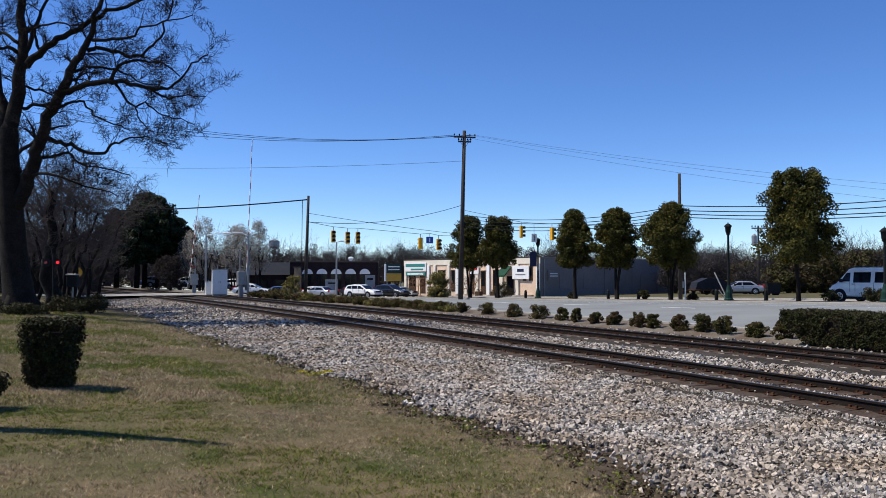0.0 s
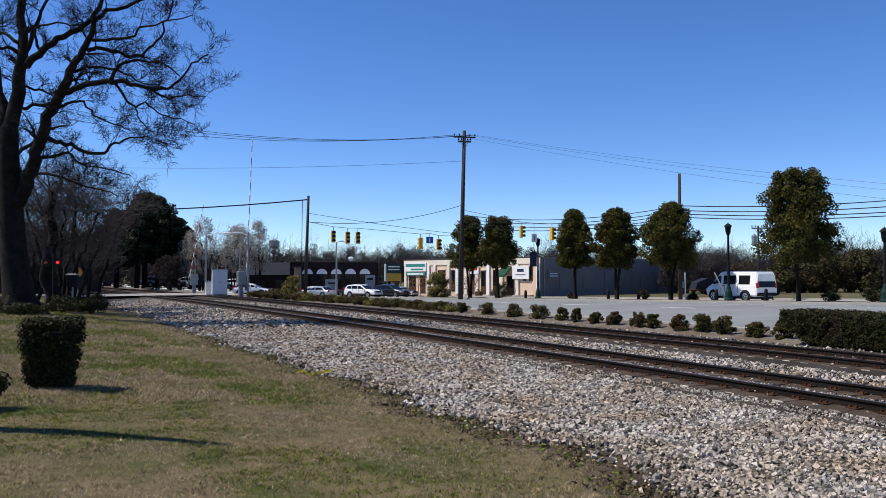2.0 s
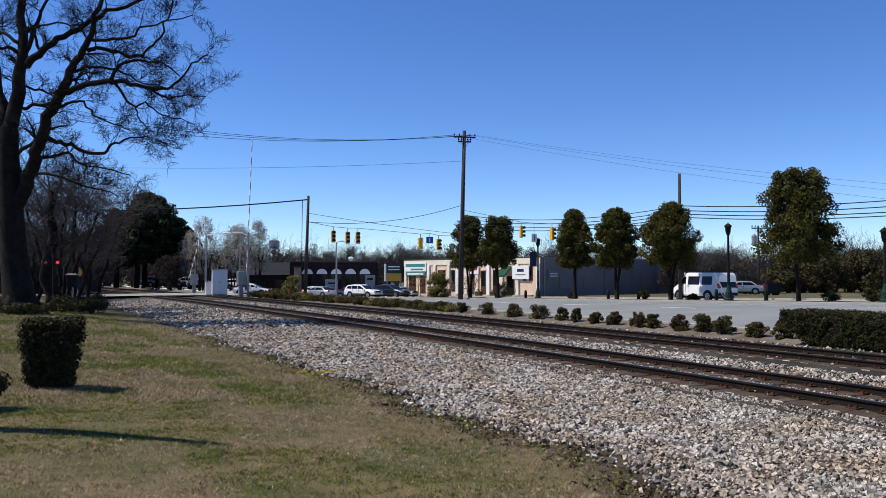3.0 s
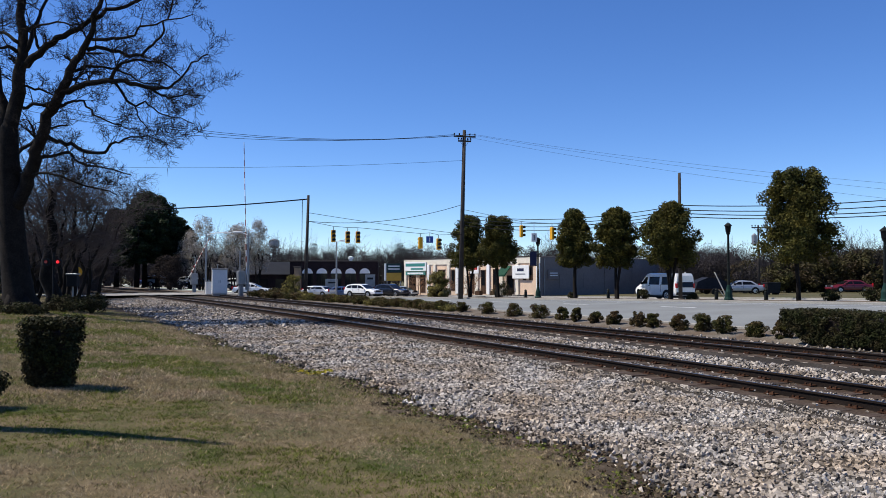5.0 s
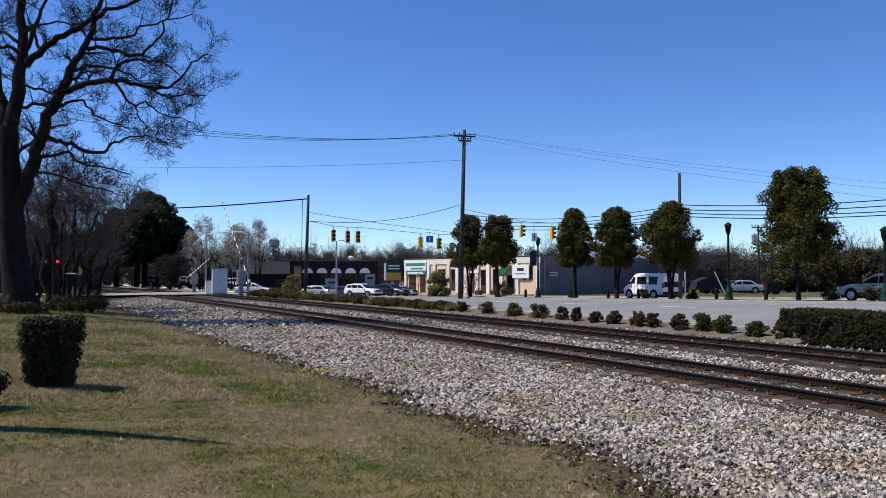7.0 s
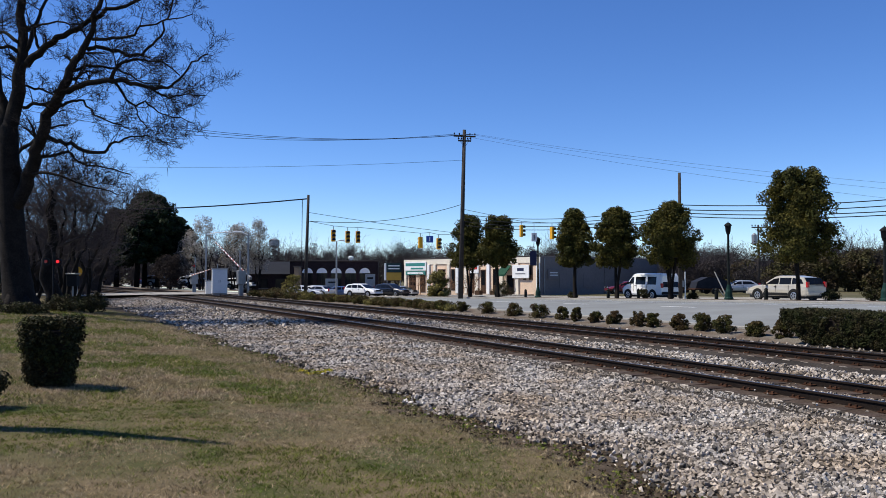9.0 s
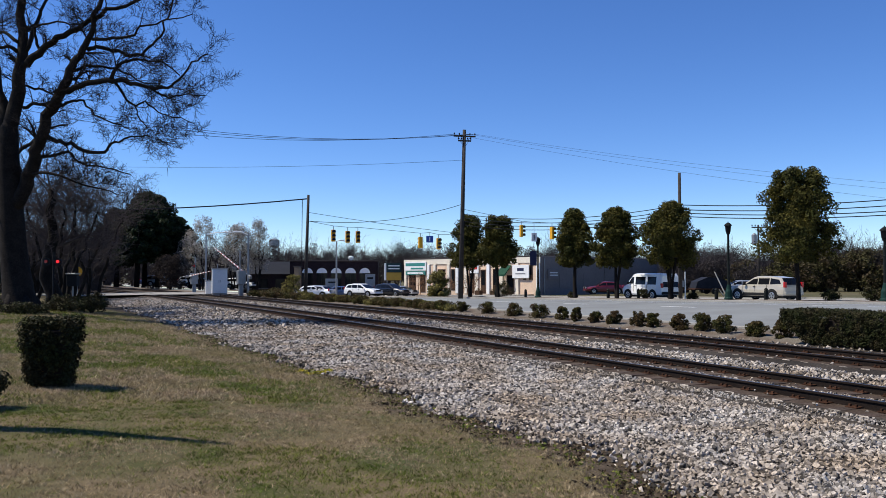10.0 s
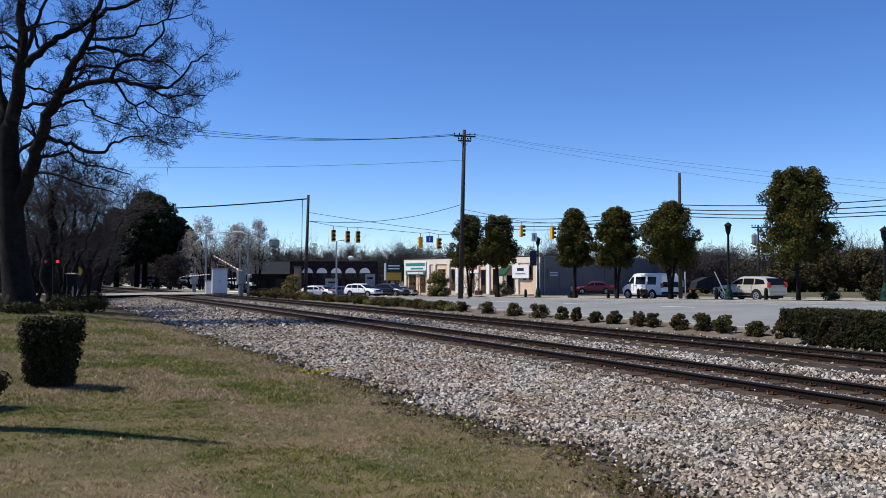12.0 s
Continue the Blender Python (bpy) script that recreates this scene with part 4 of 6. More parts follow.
def brick_hall():
    """The dark brick building with white arched window heads, beyond the junction."""
    m = pose(-10.4, 127.0, -1.0, 0, 0, 184)
    t = thing("brick_building", m, "long low dark red-brick building with white arched window heads", "building")
    L, D, H = 12.9, 14.0, 5.1
    part("front_wall", Shape().box(0, -0.3, -0.3, L, 0, H), BRICK, t)
    part("flank_wall", Shape().box(-0.3, -D, -0.3, 0, 0, H), BRICK, t)
    part("end_wall", Shape().box(L, -D, -0.3, L + 0.3, 0, H), BRICK, t)
    part("rear_wall", Shape().box(0, -D, -0.3, L, -D + 0.3, H), BRICK, t)
    part("roof", Shape().box(0, -D + 0.3, H - 0.4, L, -0.3, H - 0.25), ROOFING, t)
    part("parapet", Shape().box(-0.4, -0.12, H, L + 0.4, 0.12, H + 0.2, bev=0.04), ROOFING, t)
    part("roof_vent", Shape().lathe([(0.25, H - 0.3), (0.25, H + 0.5), (0.42, H + 0.55), (0.42, H + 0.8), (0.1, H + 0.95)], (4, -3, 0)), WHITE, t)
    for i in range(5):
        s = 1.7 + 2.2 * i
        pts = [(s + 0.82 * math.cos(math.pi * k / 10), 3.3 + 0.8 * math.sin(math.pi * k / 10)) for k in range(11)]
        win = part("window", Shape().box(s - 0.8, 0.012, 0.9, s + 0.8, 0.05, 3.28), GLASS, t)
        part("arched_head", Shape().extrude(pts, "y", 0.015, 0.14), WHITE, win, "white half-round window head")
        part("sill", Shape().box(s - 0.9, 0.012, 0.78, s + 0.9, 0.16, 0.9, bev=0.02), CONCRETE, win)
        part("mullion", Shape().box(s - 0.04, 0.054, 0.92, s + 0.04, 0.09, 3.26), TRIM, win)
    return t


brick_hall()
annex = thing("slate_roofed_annex", pose(-23.8, 128.0, -1.0, 0, 0, 184), "low grey-roofed annex beside the brick building", "building")
part("wall", Shape().box(0, -12, -0.3, 8, 0, 3.2), BRICK, annex)
part("roof", Shape().add([(-0.2, 0.6, 3.15), (8.5, 0.6, 3.15), (8.5, -6, 5.2), (-0.2, -6, 5.2), (-0.2, -12.6, 3.15), (8.5, -12.6, 3.15)], [(0, 1, 2, 3), (3, 2, 5, 4), (0, 3, 4), (1, 5, 2), (0, 4, 5, 1)]), SLATE, annex, "dark slate-grey shingle roof")
for k in range(3):
    pane = part("window", Shape().box(1.0 + 2.5 * k, 0.012, 0.9, 2.3 + 2.5 * k, 0.05, 2.4), GLASS, annex)
    part("sill", Shape().box(0.9 + 2.5 * k, 0.012, 0.8, 2.4 + 2.5 * k, 0.14, 0.9, bev=0.02), CONCRETE, pane)
pier = thing("block_pier", pose(-20.9, 118.0, -0.9, 0, 0, 170), "narrow pale block pier with a dark cap behind the weeds", "pier")
part("shaft", Shape().box(-0.4, -0.4, -0.2, 0.4, 0.4, 4.0, bev=0.02), CREAMDARK, pier)
part("cap", Shape().box(-0.5, -0.5, 4.0, 0.5, 0.5, 4.2, bev=0.03), ROOFING, pier)


def water_tower():
    t = thing("water_tower", pose(-86.6, 420, -1.0), "distant water tower with a broad tank on legs", "water tower")
    part("tank", Shape().lathe([(2.0, 17.4), (2.7, 18.0), (2.7, 21.0), (2.8, 21.1), (0.8, 22.0), (0.1, 22.2)], sides=20), GALV, t)
    for k in range(6):
        w = k * math.pi / 3
        part("leg", Shape().tube([(2.6 * math.cos(w), 2.6 * math.sin(w), 0), (2.2 * math.cos(w), 2.2 * math.sin(w), 18.0)], 0.22, 6), GALV, t)
    part("riser", Shape().tube([(0, 0, 0), (0, 0, 17.6)], 0.4, 8), GALV, t)


water_tower()

# ---- poles, lamps, signals and cables ----


def utility_pole(X, Y, z, h, r, label, arms=(), lean=(0, 0), turn=0.0, kit=True):
    t = thing("utility_pole", pose(X, Y, z), label, "pole")
    part("shaft", Shape().tube([(0, 0, -0.5), (lean[0] * 0.5, lean[1] * 0.5, h * 0.5), (lean[0], lean[1], h)], [r, r * 0.85, r * 0.68], 12), WOOD, t, smooth=True)
    c, s = math.cos(turn), math.sin(turn)
    for za, w in arms:
        arm = part("crossarm", Shape().box(-w / 2, -0.17, za - 0.07, w / 2, -0.04, za + 0.07, Matrix.Translation((lean[0], lean[1], 0)) @ pose(0, 0, 0, 0, 0, math.degrees(turn)), bev=0.01), WOOD, t)
        for k in (-0.47, -0.24, 0.24, 0.47):
            part("insulator", Shape().lathe([(0.02, za + 0.05), (0.025, za + 0.14), (0.075, za + 0.16), (0.06, za + 0.22), (0.08, za + 0.24), (0.03, za + 0.33)], (lean[0] + c * k * w + s * 0.1, lean[1] + s * k * w - c * 0.1, 0), 8), TRIM, arm)
        for k in (-1, 1):
            part("brace", Shape().tube([(lean[0], lean[1] - 0.12, za - 0.7), (lean[0] + c * k * w * 0.3, lean[1] + s * k * w * 0.3 - 0.1, za - 0.07)], 0.02, 5), GALV, t)
    return t


utility_pole(1.7, 80.0, -0.4, 16.6, 0.24, "tall weathered wooden utility pole with a crossarm", ((15.95, 2.2), (15.5, 1.3)), (0.4, 0), 0.2)
utility_pole(-12.6, 75.0, -0.1, 9.4, 0.17, "dark wooden utility pole beside the railway", (), (0.25, 0))
utility_pole(17.95, 62.0, -0.05, 9.75, 0.16, "plain wooden utility pole among the hollies", ())
fp = utility_pole(36.6, 95.0, -0.1, 7.9, 0.14, "distant wooden pole with a transformer", ((7.6, 1.6),))
part("transformer", Shape().lathe([(0.05, 5.6), (0.3, 5.65), (0.32, 6.7), (0.2, 6.8), (0.05, 6.95)], (-0.5, -0.1, 0), 12), GALV, fp, smooth=False)
part("bracket", Shape().box(-0.5, -0.08, 6.2, 0.0, 0.02, 6.3), GALV, fp)


def street_lamp(m, label, banner=False, h=5.15):
    """A cast post with fluted foot and lantern."""
    t = thing("street_lamp", m, label, "street lamp", "matching street lamps")
    part("base", Shape().lathe([(0.30, -0.1), (0.30, 0.12), (0.24, 0.18), (0.22, 0.55), (0.16, 0.72), (0.12, 0.95), (0.10, 1.0)], sides=12), GREENPAINT, t, "dark green cast foot")
    part("post", Shape().lathe([(0.095, 1.0), (0.085, 2.4), (0.10, 2.45), (0.08, 2.5), (0.07, h - 0.85), (0.12, h - 0.8), (0.14, h - 0.72)], sides=12), BLACK, t, smooth=False)
    lan = part("lantern", Shape().lathe([(0.12, h - 0.72), (0.17, h - 0.66), (0.21, h - 0.28)], sides=8), GLASS, t, "smoky lantern glass")
    part("cap", Shape().lathe([(0.27, h - 0.28), (0.25, h - 0.22), (0.12, h - 0.1), (0.03, h - 0.06), (0.03, h)], sides=8), BLACK, lan)
    if banner:
        part("banner_arm", Shape().tube([(0, 0, 4.2), (-0.75, 0, 4.2)], 0.02, 6).tube([(0, 0, 2.9), (-0.75, 0, 2.9)], 0.02, 6), BLACK, t)
        part("banner", Shape().box(-0.72, -0.01, 2.92, -0.1, 0.01, 4.18), BANNER, t, "dark blue street banner")
    return t


street_lamp(pose(*place(40.4, 41.1, 0.1)), "dark green cast-iron street lamp on the planting strip")
street_lamp(pose(*place(40.6, 30.2, 0.1)), "dark cast-iron street lamp beside a white sign", h=4.1)
street_lamp(pose(*place(40.5, 63.3, 0.1)), "dark street lamp with a narrow blue banner", True, 5.5)


def cable(points, sag, r, label, group="overhead cables"):
    P = [Vector(p) for p in points]
    pts = []
    for i in range(len(P) - 1):
        for k in range(17):
            f = k / 16
            pts.append(P[i].lerp(P[i + 1], f) - Vector((0, 0, sag * 4 * f * (1 - f))))
    ob = part("cable", Shape().tube(pts, r, 5), CABLE)
    return tagged(ob, label, "cable", group)


ARM = Vector((2.1, 79.9, 15.75))
for k, (dx, dz) in enumerate(((-1.0, 0.0), (0.5, 0.0), (1.0, 0.0))):
    cable([ARM + Vector((dx, 0, dz)), (-66 + 2 * dx, 84, 26.5 + 0.35 * k)], 4.1, 0.022, "black overhead line to the tall pole")
    cable([ARM + Vector((dx, 0, dz)), (41 + dx * 2, 62, 7.2 + 0.5 * k)], 0.5, 0.009, "thin black overhead line above the street")
cable([(2.05, 79.9, 13.2), (-66, 84, 14.6)], 1.1, 0.014, "thin black telephone line")
cable([(-12.4, 75, 8.95), (-60, 78, 9.6)], 1.25, 0.06, "thick black cable from the short pole")
cable([(-12.9, 75.0, 8.95), (-12.95, 75.0, 2.5)], 0.0, 0.03, "black cable running down the pole")
cable([(-12.35, 75, 6.9), (1.95, 80, 8.9)], 0.75, 0.025, "black span cable above the junction")
cable([(-12.4, 75, 7.7), (1.9, 80, 6.0)], 0.1, 0.02, "thin span cable above the junction")
for k, (z0, z1) in enumerate(((7.65, 7.9), (7.3, 7.45), (7.05, 7.0), (6.8, 6.75))):
    cable([(17.95 - 0.1 * k, 62.0, z0 - 0.4), (37.5, 50.0, z1 - 0.25)], 0.55, 0.035, "thick black cable along the street")
    cable([(17.95 - 0.1 * k, 62.0, z0 - 0.4), (2.0, 80.0, 7.9 - 0.35 * k)], 0.75, 0.03, "black cable between the poles")
cable([(-12.35, 75, 6.9), (-9.85, 73.5, 6.36), (-8.6, 73.8, 6.26), (-7.7, 74.0, 6.26), (-2.1, 76.5, 5.86), (-1.25, 76.8, 5.94), (-0.42, 77, 5.76), (1.9, 79.9, 5.95)], 0.0, 0.02, "span cable that carries the traffic signals")
cable([(1.9, 79.9, 8.4), (7.0, 73.2, 6.76), (8.0, 71.9, 6.58), (9.35, 70.2, 6.41), (17.9, 62, 5.7)], 0.0, 0.02, "span cable that carries the traffic signals")


def signal(X, Y, z, turn, label, lit=False, h=1.07):
    """A three-light traffic signal hung from a span cable."""
    t = thing("traffic_signal", pose(X, Y, z, 0, 0, turn), label, "traffic light", "signals above the junction")
    part("housing", Shape().box(-0.19, -0.12, 0, 0.19, 0.12, h, bev=0.03), YELLOW, t, "yellow signal housing")
    for k, mat in enumerate((TRIM, TRIM, REDLENS)):
        z0 = h * (k + 0.5) / 3
        vis = Shape()
        ring = [(0.15 * math.cos(w), 0.15 * math.sin(w)) for w in [math.pi * (-0.15 + 1.3 * i / 10) for i in range(11)]]
        vis.tube_rings([[(x, -0.12, z0 + y) for x, y in ring], [(x * 1.02, -0.36, z0 + y * 1.02) for x, y in ring]])
        part("visor", vis, TRIM, t, "dark lens and visor")
    part("hanger", Shape().tube([(0, 0, h - 0.02), (0, 0, h + 0.35)], 0.03, 6), GALV, t)
    return t


for X, Y, z, turn in ((-9.85, 73.5, 4.95, 20), (-8.6, 73.8, 4.85, 20), (-7.7, 74.0, 4.85, 20), (-2.1, 76.5, 4.45, 205), (-0.42, 77, 4.35, 30), (7.0, 73.2, 5.35, 100), (9.35, 70.2, 5.0, 120)):
    signal(X, Y, z, turn, "yellow three-light traffic signal on a span cable")
sg = thing("street_name_sign", pose(-1.25, 76.8, 5.0, 0, 0, 10), "blue lane sign hung beside the signals", "sign")
part("plate", Shape().box(-0.33, -0.02, 0, 0.33, 0.02, 0.62, bev=0.01), SIGNBLUE, sg)
part("arrow_bar", Shape().box(-0.05, -0.028, 0.12, 0.05, -0.022, 0.5), WHITE, sg)
part("hanger", Shape().tube([(0, 0, 0.6), (0, 0, 0.95)], 0.02, 6), GALV, sg)
sg = thing("white_lane_sign", pose(8.0, 71.9, 4.9, 0, 0, 20), "small white lane sign hung from the cable", "sign")
part("plate", Shape().box(-0.26, -0.02, 0, 0.26, 0.02, 0.75, bev=0.01), WHITE, sg)
part("arrow_bar", Shape().box(-0.04, -0.028, 0.15, 0.04, -0.022, 0.6), TRIM, sg)
part("hanger", Shape().tube([(0, 0, 0.7), (0, 0, 1.69)], 0.02, 6), GALV, sg)


def cobra_light(X, Y, z, h, reach, turn, label):
    t = thing("road_light", pose(X, Y, z, 0, 0, turn), label, "street light", "tall road lights")
    part("pole", Shape().tube([(0, 0, -0.2), (0, 0, h)], [0.13, 0.08], 9), GALV, t)
    part("arm", Shape().tube([(0, 0, h - 0.15), (reach * 0.5, 0, h + 0.1), (reach, 0, h + 0.15)], 0.045, 6), WHITE, t)
    part("lamp_head", Shape().box(reach - 0.3, -0.16, h + 0.05, reach + 0.65, 0.16, h + 0.22, bev=0.05), WHITE, t)


cobra_light(-27.5, 95.0, -0.1, 6.9, 2.2, 5, "road light with a long pale arm near the crossing")
cobra_light(-18.9, 79.5, -0.1, 6.1, -1.2, 5, "short road light beside the crossing gate")
cobra_light(-13.0, 100.0, -0.8, 6.9, 0.8, 60, "slim grey road light in the car park")


# ---- level crossing ----


def crossing_gate(name, X, Y, z, pivot, length, heading, label):
    t = thing(name, pose(X, Y, z, 0, 0, heading), label, "crossing gate", "crossing gates")
    part("mast", Shape().tube([(0, 0.45, -0.4), (0, 0.45, pivot + 2.3)], 0.07, 9), GALV, t)
    part("mechanism", Shape().box(-0.35, -0.05, pivot - 1.0, 0.35, 0.7, pivot + 0.35, bev=0.04), GALV, t, "grey gate mechanism box")
    part("stand", Shape().box(-0.2, 0.15, -0.4, 0.2, 0.55, pivot - 1.0, bev=0.02), GALV, t)
    for k in (-1, 1):
        fl = part("flasher", Shape().extrude([(k * 0.3 + 0.28 * math.cos(w), pivot + 1.2 + 0.28 * math.sin(w)) for w in [2 * math.pi * i / 14 for i in range(14)]], "y", 0.3, 0.36), TRIM, t)
        part("lamp", Shape().extrude([(k * 0.36 + 0.11 * math.cos(w), pivot + 1.2 + 0.11 * math.sin(w)) for w in [2 * math.pi * i / 12 for i in range(12)]], "y", 0.27, 0.3), REDLENS, fl)
    arm = thing("gate_arm", pose(0, -0.2, pivot), "red and white striped gate arm", "")
    arm.parent = t
    n = int(length / 0.6)
    for i in range(n):
        a, b = i * length / n, (i + 1) * length / n
        r = 0.07 - 0.045 * a / length
        part("stripe", Shape().box(a, -0.03, -r, b, 0.03, r), WHITE if i % 2 or a < 1 else FADEDRED, arm)
    part("counterweight", Shape().box(-1.5, -0.12, -0.16, -0.9, 0.12, 0.16, bev=0.03).box(-1.0, -0.05, -0.05, 0.1, 0.05, 0.05), GALV, arm)
    return t, arm


gate_near, arm_near = crossing_gate("crossing_gate", -19.37, 80.0, 0.1, 1.94, 13.2, 90 + 29.3, "grey crossing gate with a long striped arm")
gate_far, arm_far = crossing_gate("crossing_gate", -30.1, 98.0, 0.0, 1.87, 10.5, 270 + 29.3, "far crossing gate with a striped arm")
cab = thing("signal_cabinet", pose(-22.9, 84.0, 0.0, 0, 0, 18), "white metal railway signal cabinet with double doors", "cabinet")
part("body", Shape().box(-0.75, -0.6, 0.1, 0.75, 0.6, 2.55, bev=0.03), WHITE, cab)
part("roof", Shape().box(-0.82, -0.68, 2.55, 0.82, 0.68, 2.66, bev=0.03), GALV, cab)
part("plinth", Shape().box(-0.7, -0.55, -0.25, 0.7, 0.55, 0.1), CONCRETE, cab)
for k in (0, 1):
    dr = part("door", Shape().box(-0.7 + 0.71 * k, -0.625, 0.25, -0.02 + 0.71 * k, -0.603, 2.4, bev=0.008), WHITE, cab)
    part("handle", Shape().box(-0.1 + 0.14 * k, -0.65, 1.2, -0.06 + 0.14 * k, -0.627, 1.45), GALV, dr)
part("vent_pipe", Shape().tube([(-0.2, 0, 2.6), (-0.2, 0, 3.1)], 0.05, 8), GALV, cab)
cab2 = thing("signal_box", pose(-24.6, 86.0, 0.0, 0, 0, 18), "small white railway relay box", "cabinet")
part("body", Shape().box(-0.3, -0.3, 0, 0.3, 0.3, 1.3, bev=0.03), WHITE, cab2)
part("lid", Shape().box(-0.34, -0.34, 1.3, 0.34, 0.34, 1.38, bev=0.02), GALV, cab2)

fm = thing("crossing_flasher", pose(-19.97, 42.0, 0.1), "crossing flasher mast with a lit red lamp", "crossing signal")
part("mast", Shape().tube([(0, 0, -0.3), (0, 0, 3.0)], 0.05, 8), TRIM, fm)
for k in (-1, 1):
    hood = part("flasher", Shape().extrude([(k * 0.3 + 0.2 * math.cos(w), 2.5 + 0.2 * math.sin(w)) for w in [2 * math.pi * i / 14 for i in range(14)]], "y", -0.16, -0.1), TRIM, fm)
    part("lamp", Shape().extrude([(k * 0.3 + 0.08 * math.cos(w), 2.5 + 0.08 * math.sin(w)) for w in [2 * math.pi * i / 12 for i in range(12)]], "y", -0.2, -0.162), REDLIT if k > 0 else REDLENS, hood)

ys = thing("warning_sign", pose(-31.2, 70.0, 0.2), "round yellow railway warning sign on a post", "sign")
part("post", Shape().tube([(0, 0, -0.3), (0, 0, 2.2)], 0.035, 7), GALV, ys)
part("plate", Shape().extrude([(0.42 * math.cos(w), 2.05 + 0.42 * math.sin(w)) for w in [2 * math.pi * i / 18 for i in range(18)]], "y", -0.06, -0.04), YELLOW, ys)
mb = thing("junction_box", pose(-20.4, 45.2, 0.1), "grey metal box on a short post beside the track", "box")
part("post", Shape().tube([(0, 0, -0.3), (0, 0, 1.3)], 0.05, 8), GALV, mb)
part("case", Shape().box(-0.28, -0.2, 1.2, 0.28, 0.2, 1.85, bev=0.03), TRIM, mb)
part("lid", Shape().box(-0.32, -0.24, 1.85, 0.32, 0.24, 1.93, bev=0.02), GALV, mb)

# the slim trunk whose shadow lies over the lawn
sp = thing("young_tree", pose(-7.15, 9.65, 0.05), "slim bare young tree standing on the lawn", "tree")
part("trunk", Shape().tube([(0, 0, -0.3), (0.02, 0, 1.5), (0.05, 0.05, 3), (0.0, 0.1, 4.6), (0.06, 0.05, 6.2)], [0.26, 0.2, 0.19, 0.16, 0.07], 9), BARK, sp, smooth=True)

# ---- signs and small things across the street ----
ps = thing("pylon_sign", pose(-6.9, 115.0, -0.95, 0, 0, 12), "roadside sign with a dark and a gold panel", "sign")
for k in (-1, 1):
    part("leg", Shape().box(k * 0.95 - 0.06, -0.06, -0.2, k * 0.95 + 0.06, 0.06, 2.4), GALV, ps)
part("dark_panel", Shape().box(-1.05, -0.12, 3.35, 1.05, 0.12, 4.6, bev=0.02), paint("dark_green_board", (0.03, 0.06, 0.06), 0.6, bump=0), ps)
part("gold_panel", Shape().box(-1.05, -0.12, 2.2, 1.05, 0.12, 3.3, bev=0.02), SIGNGOLD, ps)
part("side_panel", Shape().box(-1.35, -0.1, 2.2, -1.08, 0.1, 4.6, bev=0.02), WHITE, ps)
for z in (3.75, 4.15):
    part("lettering_bar", Shape().box(-0.8, -0.128, z, 0.8, -0.123, z + 0.16), WHITE, ps)
for X, Y, z, w, h in ((-15.2, 112, -0.9, 1.7, 2.0), (-9.6, 108, -0.9, 1.3, 2.6)):
    b = thing("board_sign", pose(X, Y, z, 0, 0, 10), "pale board sign on two posts in the car park", "sign")
    for k in (-1, 1):
        part("post", Shape().box(k * w * 0.4 - 0.04, -0.04, -0.2, k * w * 0.4 + 0.04, 0.04, h), GALV, b)
    part("board", Shape().box(-w / 2, -0.1, h * 0.45, w / 2, -0.045, h + 0.4, bev=0.01), GALV, b)
    part("lettering_bar", Shape().box(-w * 0.3, -0.108, h * 0.9, w * 0.3, -0.103, h * 1.0), TRIM, b)
ws = thing("white_street_sign", pose(*place(40.9, 29.6, 0.1), 0, 0, 20), "white upright sign board beside the lamp", "sign")
for k in (-1, 1):
    part("post", Shape().box(k * 0.25 - 0.03, -0.03, -0.2, k * 0.25 + 0.03, 0.03, 0.5), GALV, ws)
part("board", Shape().box(-0.42, -0.04, 0.45, 0.42, 0.04, 1.4, bev=0.01), WHITE, ws)
gw = thing("guy_wire_guard", pose(18.7, 56.0, 0.2), "slanting pale guy-wire guard of the pole", "guy wire")
part("guard", Shape().tube([(0.75, 0, 0.05), (0.3, 0, 1.0), (-0.15, 0, 1.95)], 0.04, 7), PALECREAM, gw)
part("strut", Shape().tube([(0.7, 0, 0.0), (0.15, 0, 0.75)], 0.03, 6), PALECREAM, gw)
part("anchor", Shape().lathe([(0.12, -0.15), (0.12, 0.06), (0.05, 0.12)], (0.75, 0, 0)), CONCRETE, gw)
sb = thing("meter_stand", pose(18.6, 64.0, 0.0), "grey meter stand on white pipes beside the pole", "utility box")
for dx in (0.0, 0.3):
    part("pipe", Shape().tube([(dx, 0, -0.2), (dx, 0, 1.9 + dx)], 0.05, 7), WHITE, sb)
part("case", Shape().box(-0.2, -0.2, 1.0, 0.15, 0.0, 1.5, bev=0.02), GALV, sb)
for i, (o, u) in enumerate(((41.2, 43.0), (41.2, 38.8), (41.2, 50.9), (41.2, 54.5), (41.3, 66.5), (41.2, 71.5))):
    bl = thing("bollard", pose(*place(o, u, 0.1)), "short dark bollard on the planting strip", "bollard", "strip bollards")
    part("post", Shape().lathe([(0.13, -0.1), (0.13, 0.55), (0.10, 0.6), (0.13, 0.66), (0.05, 0.78)], sides=10), BLACK, bl)

# ---- vehicles ----


def ring(x, z0, z1, w0, w1):
    r = min(0.10, (z1 - z0) * 0.25)
    half = [(w0 * 0.93, z0), (w0 * 0.995, z0 + r), (w0, z0 + (z1 - z0) * 0.55), (w1 + (w0 - w1) * 0.12, z1 - r), (w1 - 0.05, z1 - r * 0.25), (w1 - 0.2, z1)]
    return [(x, y, z) for y, z in half] + [(x, -y, z) for y, z in reversed(half)]


